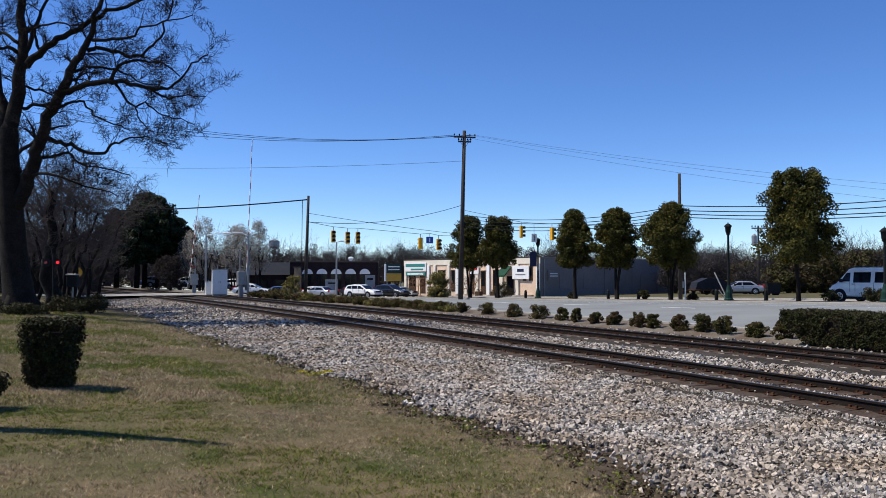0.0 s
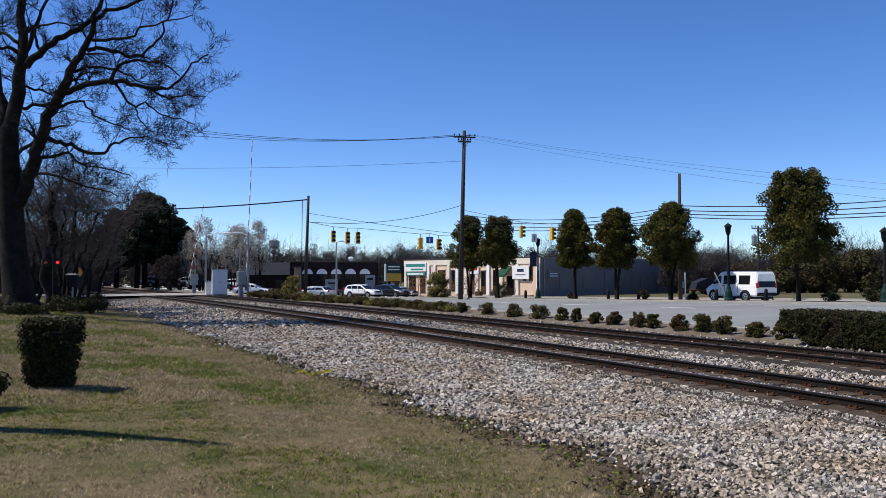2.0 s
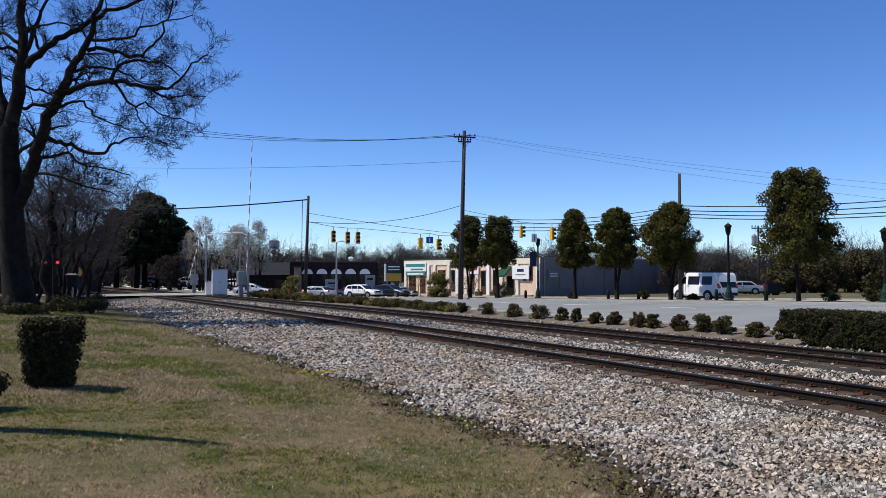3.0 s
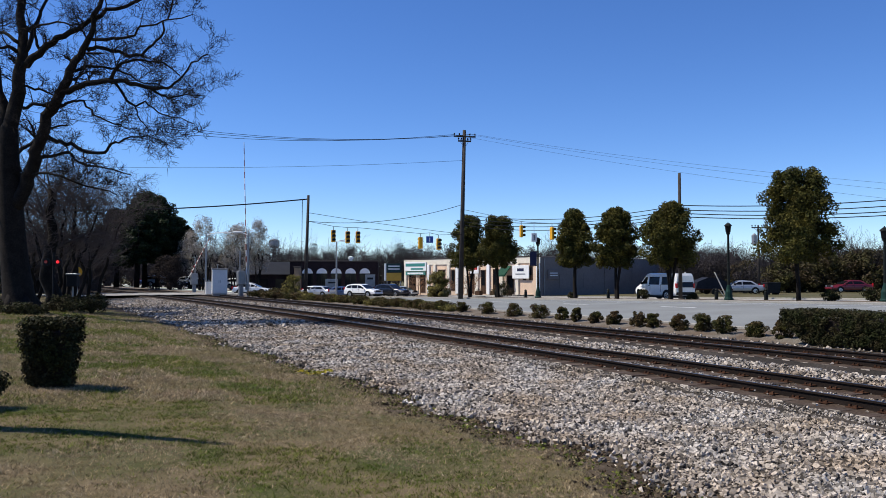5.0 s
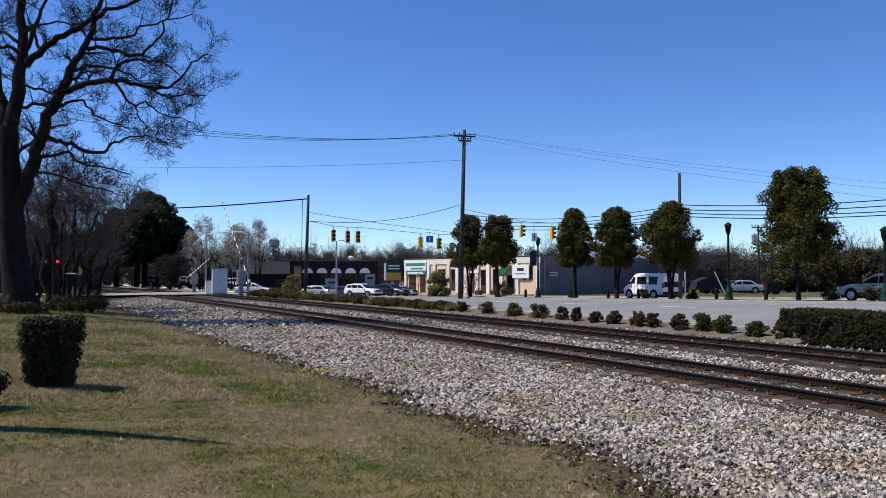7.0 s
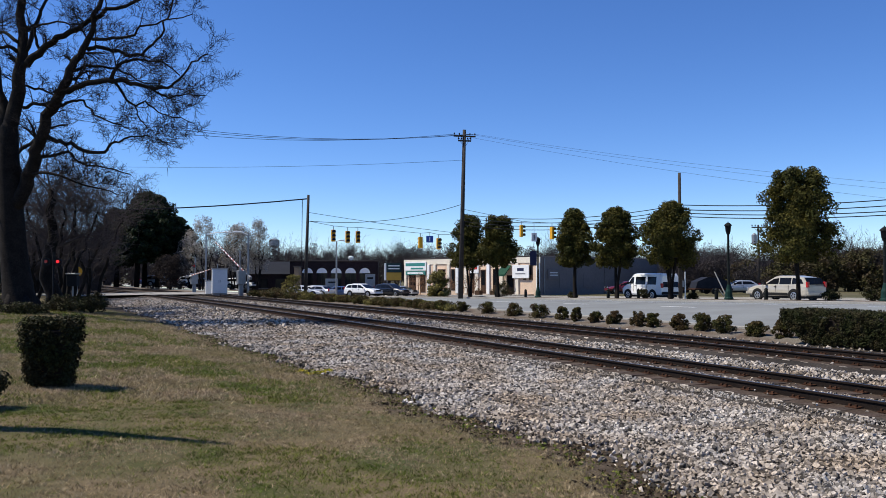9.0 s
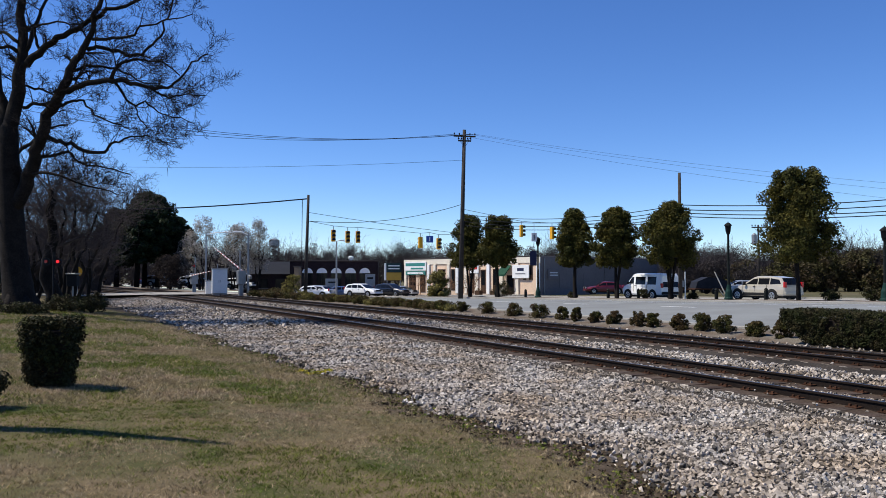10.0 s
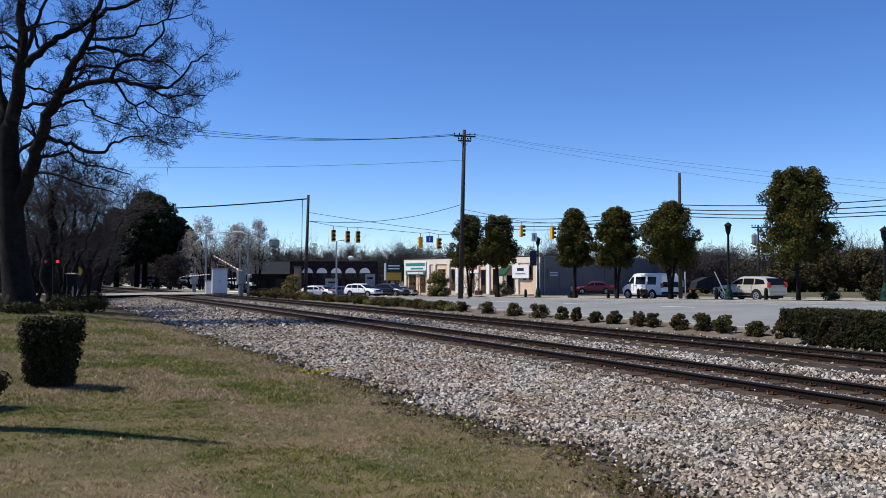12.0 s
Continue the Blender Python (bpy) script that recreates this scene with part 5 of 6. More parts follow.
def cabin_ring(x, z0, z1, w0, w1):
    """A cross-section with straight sides that lean inwards."""
    r = min(0.08, (z1 - z0) * 0.3)
    half = [(w0, z0), (w1 + (w0 - w1) * 0.1, z1 - r), (w1 - 0.05, z1 - r * 0.25), (w1 - 0.2, z1)]
    return [(x, y, z) for y, z in half] + [(x, -y, z) for y, z in reversed(half)]


def vehicle(name, m, label, spec, mat, group="", turning=True, category="car"):
    t = thing(name, m, label, category, group)
    L, R = spec["length"], spec["wheel"]
    part("body", Shape().tube_rings([ring(*s) for s in spec["body"]]), mat, t, smooth=False)
    part("cabin", Shape().tube_rings([cabin_ring(*s) for s in spec["cabin"]]), mat, t, "roof and pillars")
    part("underbody", Shape().box(-L / 2 + 0.25, -spec["half"] * 0.86, R * 0.55, L / 2 - 0.25, spec["half"] * 0.86, R + 0.2), TRIM, t)

    def side_y(x, z):
        st = spec["cabin"]
        for a, b in zip(st, st[1:]):
            if min(a[0], b[0]) <= x <= max(a[0], b[0]):
                f = (x - a[0]) / (b[0] - a[0])
                z0, z1, w0, w1 = (a[k] + (b[k] - a[k]) * f for k in (1, 2, 3, 4))
                r = min(0.08, (z1 - z0) * 0.3)
                return w0 + (w1 - w0) * 0.9 * (z - z0) / (z1 - r - z0)
        return spec["half"]

    for poly in spec["windows"]:
        for k in (1, -1):
            vs = [(x, k * (side_y(x, z) + 0.012), z) for x, z in poly] + [(x, k * (side_y(x, z) - 0.05), z) for x, z in poly]
            n = len(poly)
            part("side_window", Shape().add(vs, [tuple(range(n)), tuple(range(2 * n - 1, n - 1, -1))] + [(i, (i + 1) % n, n + (i + 1) % n, n + i) for i in range(n)]), GLASS, t, "dark tinted side window")
    for quad in spec["screens"]:
        (xa, za, wa), (xb, zb, wb), d = quad
        vs = [(xa + d, -wa, za), (xa + d, wa, za), (xb + d, wb, zb), (xb + d, -wb, zb)]
        vs += [(x - d * 4, y, z) for x, y, z in vs]
        part("windscreen", Shape().add(vs, [(0, 1, 2, 3), (7, 6, 5, 4), (0, 4, 5, 1), (1, 5, 6, 2), (2, 6, 7, 3), (3, 7, 4, 0)]), GLASS, t, "dark glass screen")
    F, B, h = L / 2, -L / 2, spec["half"]
    zb = spec["bumper"]
    part("bumper", Shape().box(F - 0.16, -h * 0.94, zb, F + 0.06, h * 0.94, zb + 0.22, bev=0.04), spec.get("bumpmat", TRIM), t, "front bumper")
    part("bumper", Shape().box(B - 0.06, -h * 0.94, zb, B + 0.16, h * 0.94, zb + 0.22, bev=0.04), spec.get("bumpmat", TRIM), t, "rear bumper")
    part("grille", Shape().box(F - 0.05, -h * 0.5, zb + 0.27, F + 0.02, h * 0.5, zb + 0.48, bev=0.01), TRIM, t)
    for k in (1, -1):
        part("headlight", Shape().box(F - 0.1, k * h * 0.72 - 0.16, zb + 0.26, F + 0.03, k * h * 0.72 + 0.16, zb + 0.46, bev=0.03), CHROME, t, "clear headlight")
        part("tail_light", Shape().box(B - 0.03, k * h * 0.87 - 0.09, spec["tail"], B + 0.12, k * h * 0.87 + 0.11, spec["tail"] + 0.36, bev=0.02), REDLENS, t, "red tail light")
        part("mirror", Shape().box(spec["mirror"] - 0.08, k * (h + 0.12) - 0.12, spec["belt"] - 0.02, spec["mirror"] + 0.08, k * (h + 0.12) + 0.09, spec["belt"] + 0.2, bev=0.03), TRIM, t)
        part("door_handle", Shape().box(spec["mirror"] - 0.85, k * (h + 0.012) - 0.015, spec["belt"] - 0.13, spec["mirror"] - 0.68, k * (h + 0.012) + 0.015, spec["belt"] - 0.09), TRIM, t)
        for x in spec["axles"]:
            arch = [(x + (R + 0.09) * math.cos(w), R + (R + 0.09) * math.sin(w)) for w in [math.pi * i / 12 for i in range(13)]] + [(x - R - 0.09, R - 0.12), (x + R + 0.09, R - 0.12)]
            part("wheel_arch", Shape().extrude(arch, "y", k * (h - 0.03), k * (h + 0.006)), TRIM, t, "dark wheel arch")
    for gap in spec.get("seams", ()):
        for k in (1, -1):
            part("door_seam", Shape().box(gap - 0.008, k * (h + 0.004) - 0.006, zb + 0.2, gap + 0.008, k * (h + 0.004) + 0.006, spec["belt"]), TRIM, t)
    if "cladding" in spec:
        for k in (1, -1):
            part("sill_trim", Shape().box(spec["axles"][1] + R + 0.1, k * h - 0.02, zb - 0.05, spec["axles"][0] - R - 0.1, k * h + 0.018, zb + 0.14, bev=0.01), spec["cladding"], t)
    wheels = []
    for x in spec["axles"]:
        for k in (1, -1):
            w = thing("wheel", pose(x, k * (h - 0.08), R), "", "")
            w.parent = t
            prof = [(R * 0.62, -0.1), (R * 0.93, -0.11), (R, -0.07), (R, 0.07), (R * 0.93, 0.11), (R * 0.62, 0.1)]
            n = 20
            part("tyre", Shape().tube_rings([[(r * math.cos(2 * math.pi * i / n), y, r * math.sin(2 * math.pi * i / n)) for i in range(n)] for r, y in prof]), TYRE, w)
            rim = Shape().tube_rings([[(r * math.cos(2 * math.pi * i / n), y, r * math.sin(2 * math.pi * i / n)) for i in range(n)] for r, y in ((R * 0.55, -0.112), (R * 0.64, -0.104), (R * 0.64, 0.104), (R * 0.55, 0.112))])
            rm = part("rim", rim, CHROME, w, "bright metal rim")
            for i in range(5):
                a = 2 * math.pi * i / 5
                part("slot", Shape().box(R * 0.22, 0.110, -0.04, R * 0.5, 0.117, 0.04, pose(0, 0, 0, 0, math.degrees(a), 0 if k > 0 else 180)), TRIM, w)
            wheels.append((w, x, k))
    return t, wheels


VAN = dict(length=4.72, half=1.0, wheel=0.37, bumper=0.42, belt=1.22, tail=0.95, mirror=1.38, axles=(1.55, -1.35), bumpmat=TRIM, seams=(0.85, 0.5, -0.7),
           body=[(-2.358, 0.46, 1.2, 0.95, 0.95), (-2.269, 0.38, 1.22, 1.0, 0.99), (1.335, 0.36, 1.22, 1.0, 0.99), (1.869, 0.38, 1.16, 0.99, 0.94), (2.225, 0.42, 1.02, 0.95, 0.88), (2.358, 0.5, 0.92, 0.88, 0.8)],
           cabin=[(-2.332, 1.1, 1.9, 0.95, 0.8), (-2.181, 1.1, 2.08, 0.985, 0.84), (0.801, 1.1, 2.1, 0.985, 0.84), (1.068, 1.1, 2.02, 0.98, 0.82), (1.824, 1.1, 1.2, 0.95, 0.88)],
           windows=[[(0.872, 1.26), (1.531, 1.26), (1.157, 1.78), (0.872, 1.8)], [(-0.49, 1.2), (0.641, 1.2), (0.641, 1.82), (-0.49, 1.82)], [(-1.736, 1.2), (-0.756, 1.2), (-0.756, 1.82), (-1.736, 1.82)]],
           screens=[((1.798, 1.24, 0.82), (1.104, 1.96, 0.72), 0.02), ((-2.35, 1.0, 0.84), (-2.2, 1.92, 0.74), -0.05)])
SUV = dict(length=5.0, half=0.93, wheel=0.37, bumper=0.42, belt=1.08, tail=0.92, mirror=0.78, axles=(1.48, -1.47), bumpmat=CARGOLD, cladding=TRIM, seams=(1.0, -0.05, -1.05),
           body=[(-2.5, 0.45, 1.0, 0.86, 0.84), (-2.374, 0.36, 1.08, 0.93, 0.9), (0.95, 0.34, 1.08, 0.93, 0.9), (1.793, 0.36, 1.02, 0.92, 0.84), (2.321, 0.4, 0.88, 0.86, 0.76), (2.5, 0.48, 0.74, 0.76, 0.66)],
           cabin=[(-2.43, 0.98, 1.15, 0.88, 0.84), (-2.1, 0.98, 1.56, 0.9, 0.72), (-1.1, 0.98, 1.68, 0.91, 0.73), (-0.1, 0.98, 1.68, 0.91, 0.73), (0.2, 0.98, 1.6, 0.91, 0.73), (1.15, 0.98, 1.08, 0.9, 0.86)],
           windows=[[(-0.22, 1.12), (0.8, 1.12), (0.2, 1.46), (-0.22, 1.52)], [(-1.2, 1.12), (-0.3, 1.12), (-0.3, 1.53), (-1.2, 1.53)], [(-2.15, 1.16), (-1.28, 1.12), (-1.28, 1.53), (-1.95, 1.44)]],
           screens=[((1.1, 1.1, 0.76), (0.24, 1.57, 0.62), 0.03), ((-2.46, 1.1, 0.8), (-2.17, 1.55, 0.66), -0.04)])
CAR = dict(length=4.6, half=0.88, wheel=0.32, bumper=0.36, belt=0.92, tail=0.68, mirror=0.75, axles=(1.38, -1.35), bumpmat=TRIM, seams=(0.85, -0.15, -1.0),
           body=[(-2.3, 0.4, 0.84, 0.8, 0.76), (-2.15, 0.32, 0.93, 0.87, 0.82), (0.7, 0.3, 0.92, 0.88, 0.85), (1.6, 0.32, 0.84, 0.87, 0.78), (2.15, 0.35, 0.7, 0.82, 0.7), (2.3, 0.42, 0.6, 0.72, 0.6)],
           cabin=[(-1.75, 0.84, 0.92, 0.84, 0.8), (-1.1, 0.84, 1.36, 0.85, 0.64), (-0.1, 0.84, 1.42, 0.86, 0.66), (0.3, 0.84, 1.36, 0.86, 0.66), (1.15, 0.84, 0.9, 0.85, 0.8)],
           windows=[[(0.0, 0.97), (0.85, 0.97), (0.3, 1.26), (0.0, 1.28)], [(-1.4, 0.97), (-0.1, 0.97), (-0.1, 1.28), (-0.95, 1.26)]],
           screens=[((1.1, 0.95, 0.72), (0.36, 1.32, 0.58), 0.03), ((-1.72, 0.96, 0.72), (-1.14, 1.32, 0.58), -0.03)])
LOT = {"bumpmat": CARWHITE}


def along(o, u):
    """Pose of a vehicle on the street that heads along the railway."""
    x, y, z = place(o, u)
    return pose(x, y, z, 0, 0, 90 + math.degrees(HEAD - BEND * min(u, 110)))


van, van_wheels = vehicle("van", along(44.5, 33), "white conversion van with dark tinted windows on the street", VAN, CARWHITE, category="van")
suv, suv_wheels = vehicle("suv", along(44.5, 30), "beige crossover car with grey sills on the street", SUV, CARGOLD)
red, red_wheels = vehicle("red_car", pose(45, 92, 0, 0, 0, 180), "dark red saloon car leaving the side lot", dict(CAR, bumpmat=CARRED), CARRED)
blue, blue_wheels = vehicle("blue_car", pose(-20, 107, 0), "blue saloon car rolling up to the junction", dict(CAR, bumpmat=CARBLUE), CARBLUE)
pale, pale_wheels = vehicle("white_car", pose(-24, 103, 0), "white saloon car rolling up to the junction", dict(CAR, bumpmat=CARWHITE), CARWHITE)

PARKED = (
    ("parked_suv", -10.1, 104, -0.78, -35, SUV, CARWHITE, "white parked crossover car in the car park"),
    ("parked_car", -16.1, 106, -0.78, 150, CAR, CARGREY, "silver parked car in the car park"),
    ("parked_car", -12.3, 110, -0.85, -60, CAR, CARBLACK, "black parked car in the car park"),
    ("parked_car", -6.6, 106, -0.8, -40, SUV, CARBLACK, "dark parked car in the car park"),
    ("parked_car", -5.6, 112, -0.9, -35, CAR, CARGREY, "grey parked car before the shop"),
    ("parked_car", -8.6, 112, -0.9, 140, CAR, CARWHITE, "white parked car in the car park"),
    ("parked_car", -17.4, 112, -0.85, -50, CAR, CARWHITE, "white parked car near the brick building"),
    ("parked_suv", -31.5, 128, -0.1, -20, SUV, CARWHITE, "white parked car beyond the crossing"),
    ("parked_car", -34.2, 130, -0.1, -20, CAR, CARBLUE, "blue parked car beyond the crossing"),
    ("parked_car", -28.5, 133, -0.2, 160, CAR, CARWHITE, "white parked car beyond the crossing"),
    ("parked_suv", -44.0, 128, 0.3, 10, SUV, CARGREY, "grey car on the road beyond the crossing"),
    ("parked_suv", -40.0, 132, 0.2, 10, SUV, CARWHITE, "white car on the road beyond the crossing"),
    ("parked_car", -37.5, 126, 0.1, 190, CAR, CARBLACK, "black car on the road beyond the crossing"),
    ("parked_car", -48.0, 136, 0.3, 10, CAR, CARBLUE, "dark blue car on the road beyond the crossing"),
    ("parked_car", 31.3, 86.5, 0.02, 175, CAR, CARGREY, "silver parked car in the side lot"),
)
made = {}
for name, X, Y, z, turn, spec, mat, lab in PARKED:
    key = (spec["length"], mat.name)
    if key in made:
        ob = copy_thing(made[key], pose(X, Y, z, 0, 0, turn))
        ob.name = name
        tagged(ob, lab)
    else:
        made[key] = vehicle(name, pose(X, Y, z, 0, 0, turn), lab, dict(spec, bumpmat=mat), mat, "parked cars")[0]
db = thing("dumpster", pose(34.4, 86.0, 0.0, 0, 0, 8), "dark metal waste container in the side lot", "container")
part("body", Shape().extrude([(-0.65, 0.12), (0.65, 0.12), (0.75, 1.15), (-0.75, 1.15)], "y", -0.6, 0.6), TRIM, db)
part("lid", Shape().box(-0.8, -0.65, 1.15, 0.8, 0.65, 1.22, bev=0.02), TRIM, db)
for k in (-1, 1):
    part("skid", Shape().box(k * 0.5 - 0.08, -0.55, -0.08, k * 0.5 + 0.08, 0.55, 0.12), TRIM, db)
tl = thing("covered_trailer", pose(27.4, 84.0, 0.0, 0, 0, 185), "low trailer with a dark tarpaulin in the side lot", "trailer")
part("bed", Shape().box(-2.0, -0.9, 0.45, 2.0, 0.9, 0.6, bev=0.02), RUST, tl)
part("tarpaulin", Shape().extrude([(-1.9, 0.61), (1.9, 0.61), (1.7, 1.3), (0.6, 1.75), (-0.7, 1.6), (-1.7, 1.2)], "y", -0.85, 0.85), paint("dark_tarpaulin", (0.022, 0.024, 0.032), 0.7, vary=0.3, scale=2, fine=8, bump=0.5), tl)
part("drawbar", Shape().tube([(2.0, 0, 0.5), (3.1, 0, 0.42)], 0.05, 6), RUST, tl)
for k in (-1, 1):
    part("wheel", Shape().extrude([(0.32 * math.cos(w), 0.32 + 0.32 * math.sin(w)) for w in [2 * math.pi * i / 16 for i in range(16)]], "y", k * 0.92, k * 1.1), TYRE, tl)


def smooth_path(knots, t):
    """Monotone cubic through (seconds, metres)."""
    T, V = np.array([k[0] for k in knots]), np.array([k[1] for k in knots])
    d = np.diff(V) / np.diff(T)
    s = np.concatenate([[d[0]], np.where(d[:-1] * d[1:] > 0, 2 * d[:-1] * d[1:] / (d[:-1] + d[1:] + 1e-12), 0), [d[-1]]])
    i = int(np.clip(np.searchsorted(T, t) - 1, 0, len(T) - 2))
    h = T[i + 1] - T[i]
    f = (t - T[i]) / h
    return float((1 + 2 * f) * (1 - f) ** 2 * V[i] + f * (1 - f) ** 2 * h * s[i] + f * f * (3 - 2 * f) * V[i + 1] + f * f * (f - 1) * h * s[i + 1])


# metres along the street of each front bumper, by the second
VAN_RUN = ((0, 36.19), (0.6, 39.75), (1, 41.94), (1.5, 44.24), (2, 46.48), (2.5, 48.35), (3, 49.96), (5, 54.2), (5.5, 54.82), (6, 55.17), (6.5, 55.45), (7, 55.66), (9, 55.8), (12, 55.81))
SUV_RUN = ((0, -11.2), (6.6, 33.36), (7, 35.68), (9, 42.78), (9.5, 43.77), (10, 44.53), (10.5, 45.15), (11, 45.52), (11.5, 45.78), (12, 45.84))
RED_RUN = ((0, -75.0), (5.2, -42.0), (5.5, -40.1), (6, -36.86), (6.4, -33.88), (7, -29.95), (9, -18.27), (9.5, -16.88), (10, -15.86), (10.5, -15.1), (11, -14.66), (11.5, -14.53), (12, -14.52))
BLUE_RUN = ((0, -20.96), (1.5, -17.4), (3, -14.7), (4.2, -13.4), (5.0, -13.1), (12, -13.08))
PALE_RUN = ((0, -24.0), (6.8, -23.98), (7.4, -23.2), (8.2, -20.0), (9, -17.6), (10, -16.4), (11, -16.1), (12, -16.08))
ARM_NEAR = ((0, 97), (3.2, 97), (4.0, 95), (4.8, 88), (5.2, 80), (5.6, 71), (6.0, 62), (6.4, 53), (7.0, 39), (7.2, 35), (8.0, 23), (8.8, 17), (10, 13), (11, 11), (12, 9))
ARM_FAR = ((0, 63), (1.0, 58), (2.0, 50), (3.0, 40), (4.0, 31), (5.0, 23), (6.4, 14), (7.0, 11), (8.0, 6.5), (9.0, 4), (12, 1))


# ---- kerbs, markings and the crossing ----


def kerb(name, o, us, label, w=0.15, h=0.13):
    rings = []
    for u in us:
        z = float(lift(o, u))
        rings.append([(*[float(c) for c in plan(o + dx, u)], z + dz) for dx, dz in ((-w / 2, -0.1), (w / 2, -0.1), (w / 2, h - 0.02), (w / 2 - 0.03, h), (-w / 2 + 0.03, h), (-w / 2, h - 0.02))])
    tagged(part(name, Shape().tube_rings(rings), CONCRETE), label, "kerb", kind="structure")


KU = [i * 3.0 for i in range(-10, 40)]
kerb("kerb_median_near", 38.3, KU, "pale concrete kerb of the planting strip")
kerb("kerb_median_far", 41.9, KU, "pale concrete kerb of the planting strip")
kerb("kerb_far", 49.5, KU, "pale concrete kerb beyond the street")
kerb("kerb_near", 21.5, KU, "worn concrete kerb beside the verge", h=0.08)


def marking(o0, o1, u0, u1, label, mat=WHITE):
    pts = [(o0, u0), (o1, u0), (o1, u1), (o0, u1)]
    v = [(*[float(c) for c in plan(o, u)], float(lift(o, u)) + dz) for dz in (0.006, 0.012) for o, u in pts]
    tagged(part("road_marking", Shape().add(v, [(3, 2, 1, 0), (4, 5, 6, 7), (0, 1, 5, 4), (1, 2, 6, 5), (2, 3, 7, 6), (3, 0, 4, 7)]), mat), label, "marking", kind="structure")


for u in (24.0, 33.0, 42.0, 51.0, 60.0, 69.0):
    marking(30.0, 30.12, u, u + 2.6, "worn white lane dash")
for u in (26.0, 29.0, 32.0, 35.0, 38.0, 41.0, 44.0, 47.0, 50.0, 53.0):
    marking(33.8, 38.0, u, u + 0.1, "worn white parking line")
marking(49.0, 49.12, -20, 80, "white edge line of the street")
marking(45.9, 46.0, -20, 80, "yellow centre line of the street", SIGNGOLD)

us = np.arange(87, 99.5, 0.5)
os_ = np.array([-70, -40, -20, -8, 2, 6, 9, 10.2, 10.9, 19.0, 20, 22, 26, 31, 38, 46, 60])
O, U = np.meshgrid(os_, us)
X, Y = plan(O, U)
Z = np.maximum(lift(O, U) + 0.03, np.interp(O, [-20, 2, 9, 10.5, 19, 22, 30], [-9, -0.15, -0.03, -0.012, -0.012, -0.1, -9]))
idx = np.arange(O.size).reshape(O.shape)
F = np.stack([idx[:-1, :-1].ravel(), idx[:-1, 1:].ravel(), idx[1:, 1:].ravel(), idx[1:, :-1].ravel()], 1)
tagged(part("crossing_road", fast_mesh("crossing_road", np.stack([X.ravel(), Y.ravel(), Z.ravel()], 1), F), CONCRETE), "pale road over the level crossing", "road", kind="structure")

# ---- sleepers, plates, stones and grass ----


def sleepers(track, o_left, u0, n, seed):
    rng = random.Random(seed)
    mid = o_left + 0.755
    tie = Shape().box(-1.31, -0.115, -0.17, 1.31, 0.115, 0.0, bev=0.008)
    plate = Shape().box(-0.17, -0.1, 0.001, 0.17, 0.1, 0.016)
    for sx, sy in ((-0.11, 0.06), (0.11, -0.06), (-0.11, -0.05)):
        plate.box(sx - 0.018, sy - 0.018, 0.014, sx + 0.018, sy + 0.018, 0.05)
    me, mp = fix(tie.mesh("tie")), fix(plate.mesh("tie_plate"))
    me.materials.append(TIE), me.materials.append(ENDGRAIN), mp.materials.append(RUST)
    for k in (me, mp):
        k.polygons.foreach_set("use_smooth", [False] * len(k.polygons))
    for face in me.polygons:
        face.material_index = 1 if face.normal.x < -0.6 else 0
    for i in range(n):
        u = u0 + 0.535 * i
        x, y = (float(c) for c in plan(mid + rng.uniform(-0.06, 0.06), u + rng.uniform(-0.03, 0.03)))
        m = pose(x, y, -0.138 + rng.uniform(-0.015, 0.004), 0, 0, math.degrees(HEAD - BEND * u) + rng.uniform(-1.2, 1.2))
        ob = new("tie", me)
        ob.matrix_basis, ob.parent = m, track
        if u < 45:
            for dx in (-0.755, 0.755):
                ob = new("tie_plate", mp)
                ob.matrix_basis = pose(*[float(c) for c in plan(mid + dx, u)], -0.139, 0, 0, math.degrees(HEAD - BEND * u))
                ob.parent = track


sleepers(near_track, 11.1, 4.0, 170, 1)
sleepers(far_track, 16.4, 6.0, 170, 2)


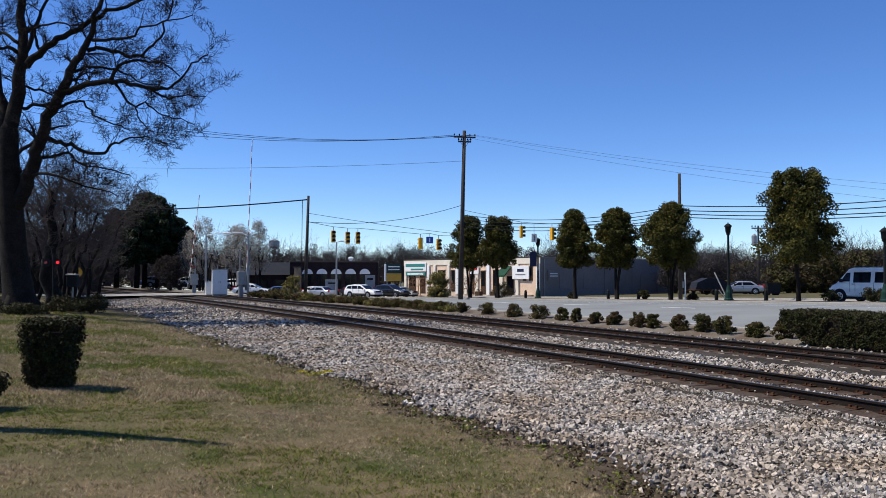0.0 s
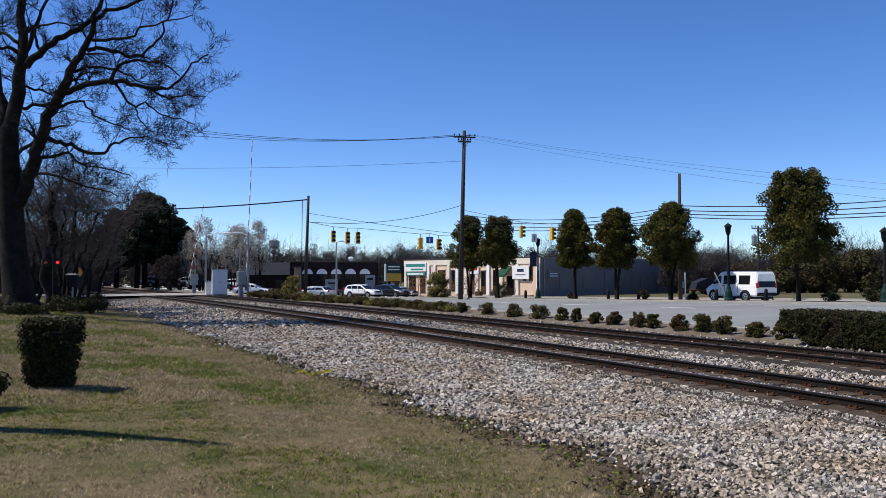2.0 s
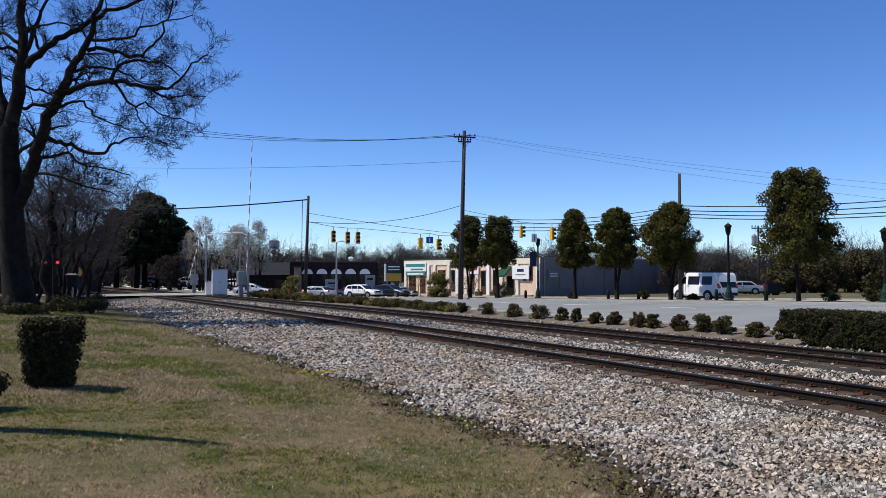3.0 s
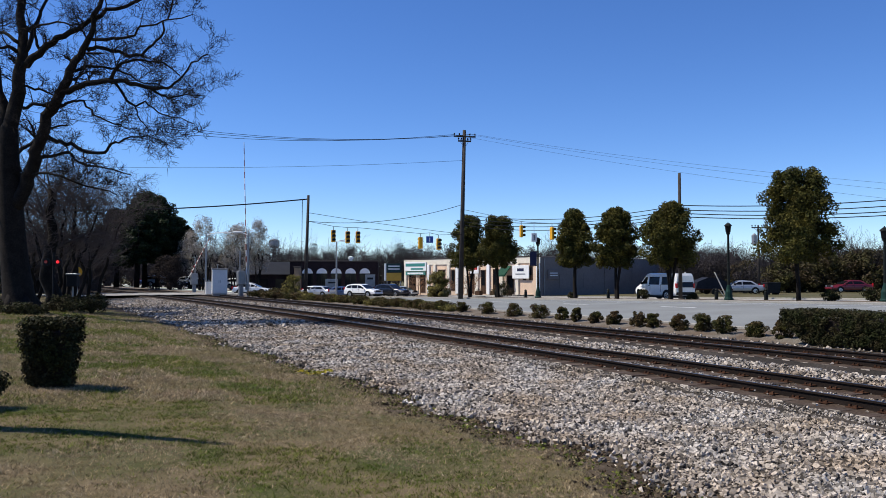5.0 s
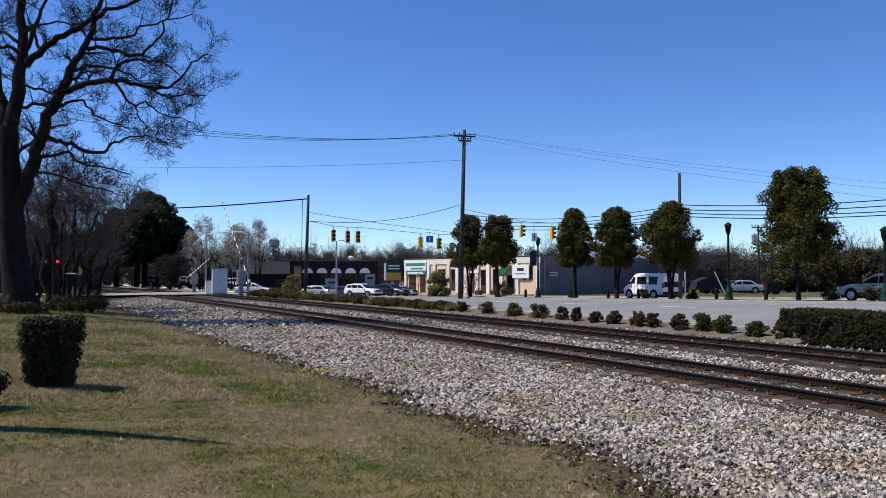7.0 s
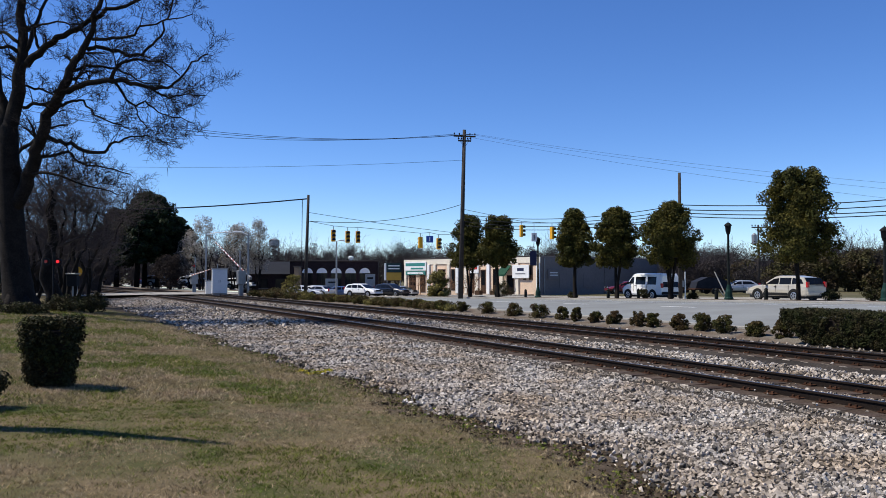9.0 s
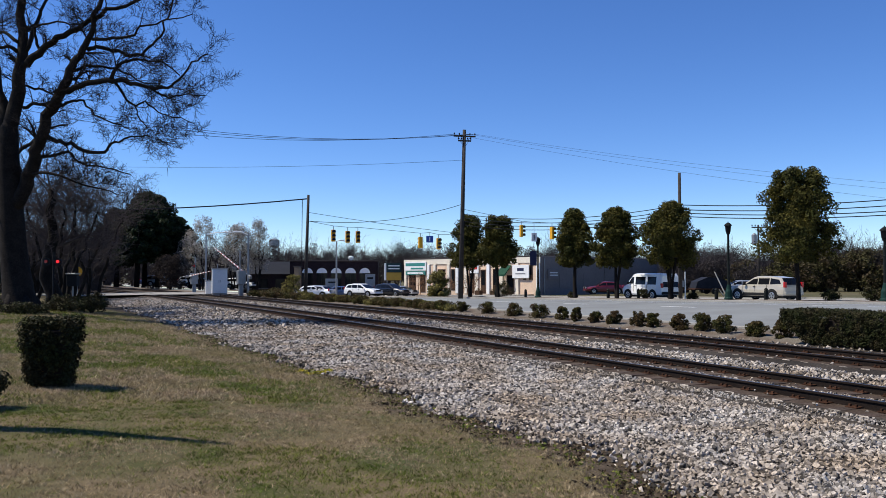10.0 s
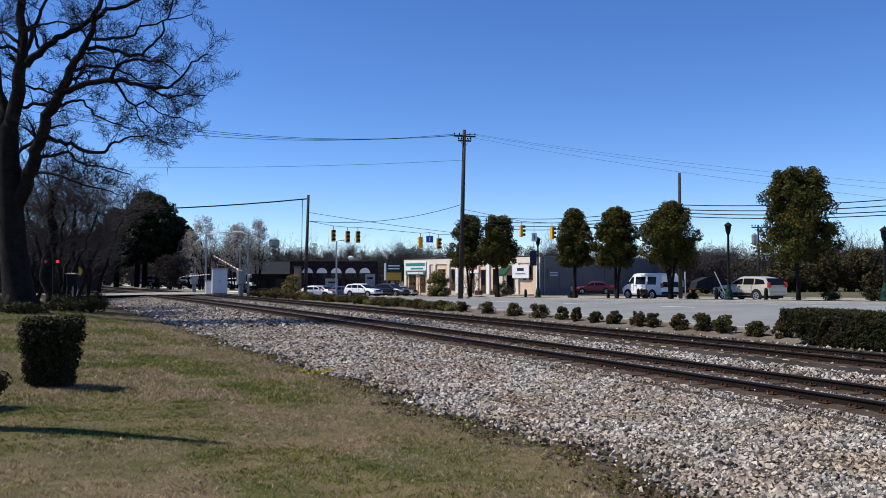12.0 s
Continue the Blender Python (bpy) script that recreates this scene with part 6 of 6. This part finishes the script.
def stones(name, bands, label):
    """Loose crushed stones: bands of (o0, o1, u0, u1, number, size)."""
    C, S = [], []
    for o0, o1, u0, u1, n, size in bands:
        u = np.random.uniform(u0, u1, n)
        lo = edge(u) + 0.06 - 0.55 * np.random.uniform(0, 1, n) ** 5 if o0 is None else np.full(n, o0)
        o = lo + (o1 - lo) * np.random.uniform(0, 1, n)
        x, y = plan(o, u)
        C.append(np.stack([x, y, lift(o, u) + size * np.random.uniform(-0.1, 0.75, n)], 1))
        S.append(size * np.random.lognormal(0, 0.22, n))
    C, S = np.concatenate(C), np.concatenate(S)
    n = len(C)
    cube = np.array([(x, y, z) for z in (-1, 1) for y in (-1, 1) for x in (-1, 1)], float)
    V = cube[None] * np.random.uniform(0.58, 1.0, (n, 8, 3)) * np.array([1.0, 0.86, 0.68])
    q = np.random.normal(size=(n, 4))
    q /= np.linalg.norm(q, axis=1)[:, None]
    w, x, y, z = q.T
    R = np.stack([1 - 2 * (y * y + z * z), 2 * (x * y - z * w), 2 * (x * z + y * w), 2 * (x * y + z * w), 1 - 2 * (x * x + z * z), 2 * (y * z - x * w), 2 * (x * z - y * w), 2 * (y * z + x * w), 1 - 2 * (x * x + y * y)], 1).reshape(n, 3, 3)
    V = np.einsum("nij,nkj->nki", R, V) * (S * 0.5)[:, None, None] + C[:, None]
    q4 = np.array([(0, 2, 3, 1), (4, 5, 7, 6), (0, 1, 5, 4), (2, 6, 7, 3), (0, 4, 6, 2), (1, 3, 7, 5)])
    F = (np.arange(n)[:, None, None] * 8 + q4[None]).reshape(-1, 4)
    tagged(part(name, fast_mesh(name, V.reshape(-1, 3), F), STONE), label, "stones", kind="stuff")


np.random.seed(21)
stones("ballast_stones", ((None, 10.14, 3.5, 12, 36000, 0.055), (None, 10.14, 12, 20, 28000, 0.062), (None, 10.14, 20, 34, 27000, 0.074), (None, 10.35, 34, 80, 17000, 0.12), (13.75, 15.05, 8, 32, 8500, 0.066), (13.6, 15.2, 32, 70, 3600, 0.11), (18.5, 19.4, 10, 45, 900, 0.07), (10.7, 13.1, 6, 30, 350, 0.04), (16.0, 18.4, 8, 30, 250, 0.04), (10.4, 10.52, 4, 34, 4500, 0.036), (11.72, 12.0, 5, 40, 1800, 0.042)), "loose grey and tan crushed railway stones")


def patch(x, y):
    """Where the lawn is green: about 0 for straw, 1 for green."""
    x, y = x + -25.47, y + 16.20
    w = np.sin(0.55 * x + 0.9 * y + 0.6) + np.sin(1.15 * x - 0.6 * y + 2.1) + 0.8 * np.sin(1.9 * x + 1.4 * y) + 0.7 * np.sin(-2.6 * x + 2.2 * y + 1.0) + 0.5 * np.sin(4.3 * x + 3.1 * y)
    return 1 / (1 + np.exp(-3.0 * (w + 0.1)))


def blades(name, bands, material, green, label):
    """Tufts of short grass, thick where the patches suit them."""
    P, H = [], []
    for o0, u0, u1, n, h in bands:
        u = np.random.uniform(u0, u1, n)
        hi = edge(u) - 0.45 - 0.5 * np.random.uniform(0, 1, n)
        o = o0 + (hi - o0) * np.random.uniform(0, 1, n)
        x, y = plan(o, u)
        dry = np.clip((o - edge(u) + 2.6) / 1.8, 0, 1)
        want = patch(x, y) * (1 - 0.85 * dry)
        keep = np.random.uniform(0, 1, n) < (want if green else 1.0 - 0.85 * want)
        x, y, z = x[keep], y[keep], lift(o, u)[keep] - 0.005
        # each seed becomes a tuft of six blades
        m = len(x)
        spread = h * 0.55
        for _ in range(6):
            P.append(np.stack([x + np.random.normal(0, spread, m), y + np.random.normal(0, spread, m), z], 1))
            H.append(h * np.random.uniform(0.45, 1.4, m))
    P, H = np.concatenate(P), np.concatenate(H)
    n = len(P)
    w = np.random.uniform(0, 6.283, n)
    side = np.stack([np.cos(w), np.sin(w), np.zeros(n)], 1) * (H * 0.12)[:, None]
    tip = np.stack([np.random.normal(0, 0.7, n), np.random.normal(0, 0.7, n), np.random.uniform(0.4, 1.0, n)], 1) * H[:, None]
    V = np.stack([P - side, P + side, P + tip], 1).reshape(-1, 3)
    tagged(part(name, fast_mesh(name, V, np.arange(n * 3).reshape(-1, 3)), material), label, "grass", kind="stuff")


np.random.seed(22)
blades("straw_grass", ((-4.0, 3.5, 13, 46000, 0.036), (-5.0, 13, 24, 26000, 0.062), (-8.0, 24, 50, 18000, 0.09)), STRAW, False, "short dormant straw-coloured grass of the lawn")
blades("green_grass", ((-4.0, 3.5, 13, 40000, 0.036), (-5.0, 13, 24, 20000, 0.06), (-8.0, 24, 50, 16000, 0.09)), BLADE, True, "patches of short green grass in the lawn")
blades("pale_straw", ((-4.0, 3.5, 13, 9000, 0.032), (-5.0, 13, 24, 5000, 0.055), (-8.0, 24, 50, 2600, 0.09)), PALESTRAW, False, "bleached tufts of dead grass in the lawn")


def litter(name, n, material, label):
    """Dead leaves and twigs on the bare edge of the lawn."""
    u = np.random.uniform(4, 34, n)
    o = edge(u) - 0.5 + np.random.normal(0, 0.26, n)
    x, y = plan(o, u)
    z = lift(o, u) + 0.012
    tagged(part(name, leaf_cloud(name, np.stack([x, y, z, np.full(n, 0.05)], 1), 6, 0.022, 0.6), material), label, "leaf litter", kind="stuff")


litter("leaf_litter", 1300, LITTER, "dark dead leaves along the bare edge of the lawn")
litter("edge_moss", 900, BLADE, "small green weeds along the bare edge of the lawn")
litter("edge_straw", 900, STRAW, "dead grass along the bare edge of the lawn")
np.random.seed(8)
mx, my, mz = place(5.25, 18.2)
moss = [(mx + random.uniform(-0.5, 0.45), my + random.uniform(-0.35, 0.35), mz + 0.02, 0.09) for _ in range(46)]
tagged(part("yellow_weeds", leaf_cloud("yellow_weeds", moss, 50, 0.018, 0.5), paint("yellow_flower", (0.42, 0.33, 0.02), 0.8, vary=0.3, bump=0, other=(0.14, 0.16, 0.02), island=0.4)), "low yellow-flowering weeds at the stones' edge", "weeds", kind="stuff")


def motions():
    steps = [i / 20 for i in range(241)]
    turns = [i / 15 for i in range(181)]

    def street(ob, wheels, run, length):
        walk(ob, [(t, along(44.5, smooth_path(run, t) - length / 2)) for t in steps])
        spin(wheels, run)

    def spin(wheels, run):
        for w, x, k in wheels:
            r = w.location.z
            walk(w, [(t, pose(*w.location, 0, math.degrees(smooth_path(run, t) / r) % 360, 0)) for t in turns])

    street(van, van_wheels, VAN_RUN, 4.72)
    street(suv, suv_wheels, SUV_RUN, 5.0)

    def lot(x, y=92):
        o, u = x * CA + y * SA, -x * SA + y * CA
        return float(lift(o - bend(u), u))
    walk(red, [(t, pose(-smooth_path(RED_RUN, t) + 2.3, 92, lot(-smooth_path(RED_RUN, t) + 2.3), 0, 0, 180)) for t in steps])
    spin(red_wheels, RED_RUN)
    for ob, wheels, run, y in ((blue, blue_wheels, BLUE_RUN, 107), (pale, pale_wheels, PALE_RUN, 103)):
        walk(ob, [(t, pose(smooth_path(run, t), y, lot(smooth_path(run, t), y))) for t in steps])
        spin(wheels, run)
    for arm, run in ((arm_near, ARM_NEAR), (arm_far, ARM_FAR)):
        walk(arm, [(t, pose(*arm.location, 0, -smooth_path(run, t), 0)) for t in [i / 10 for i in range(121)]])


motions()
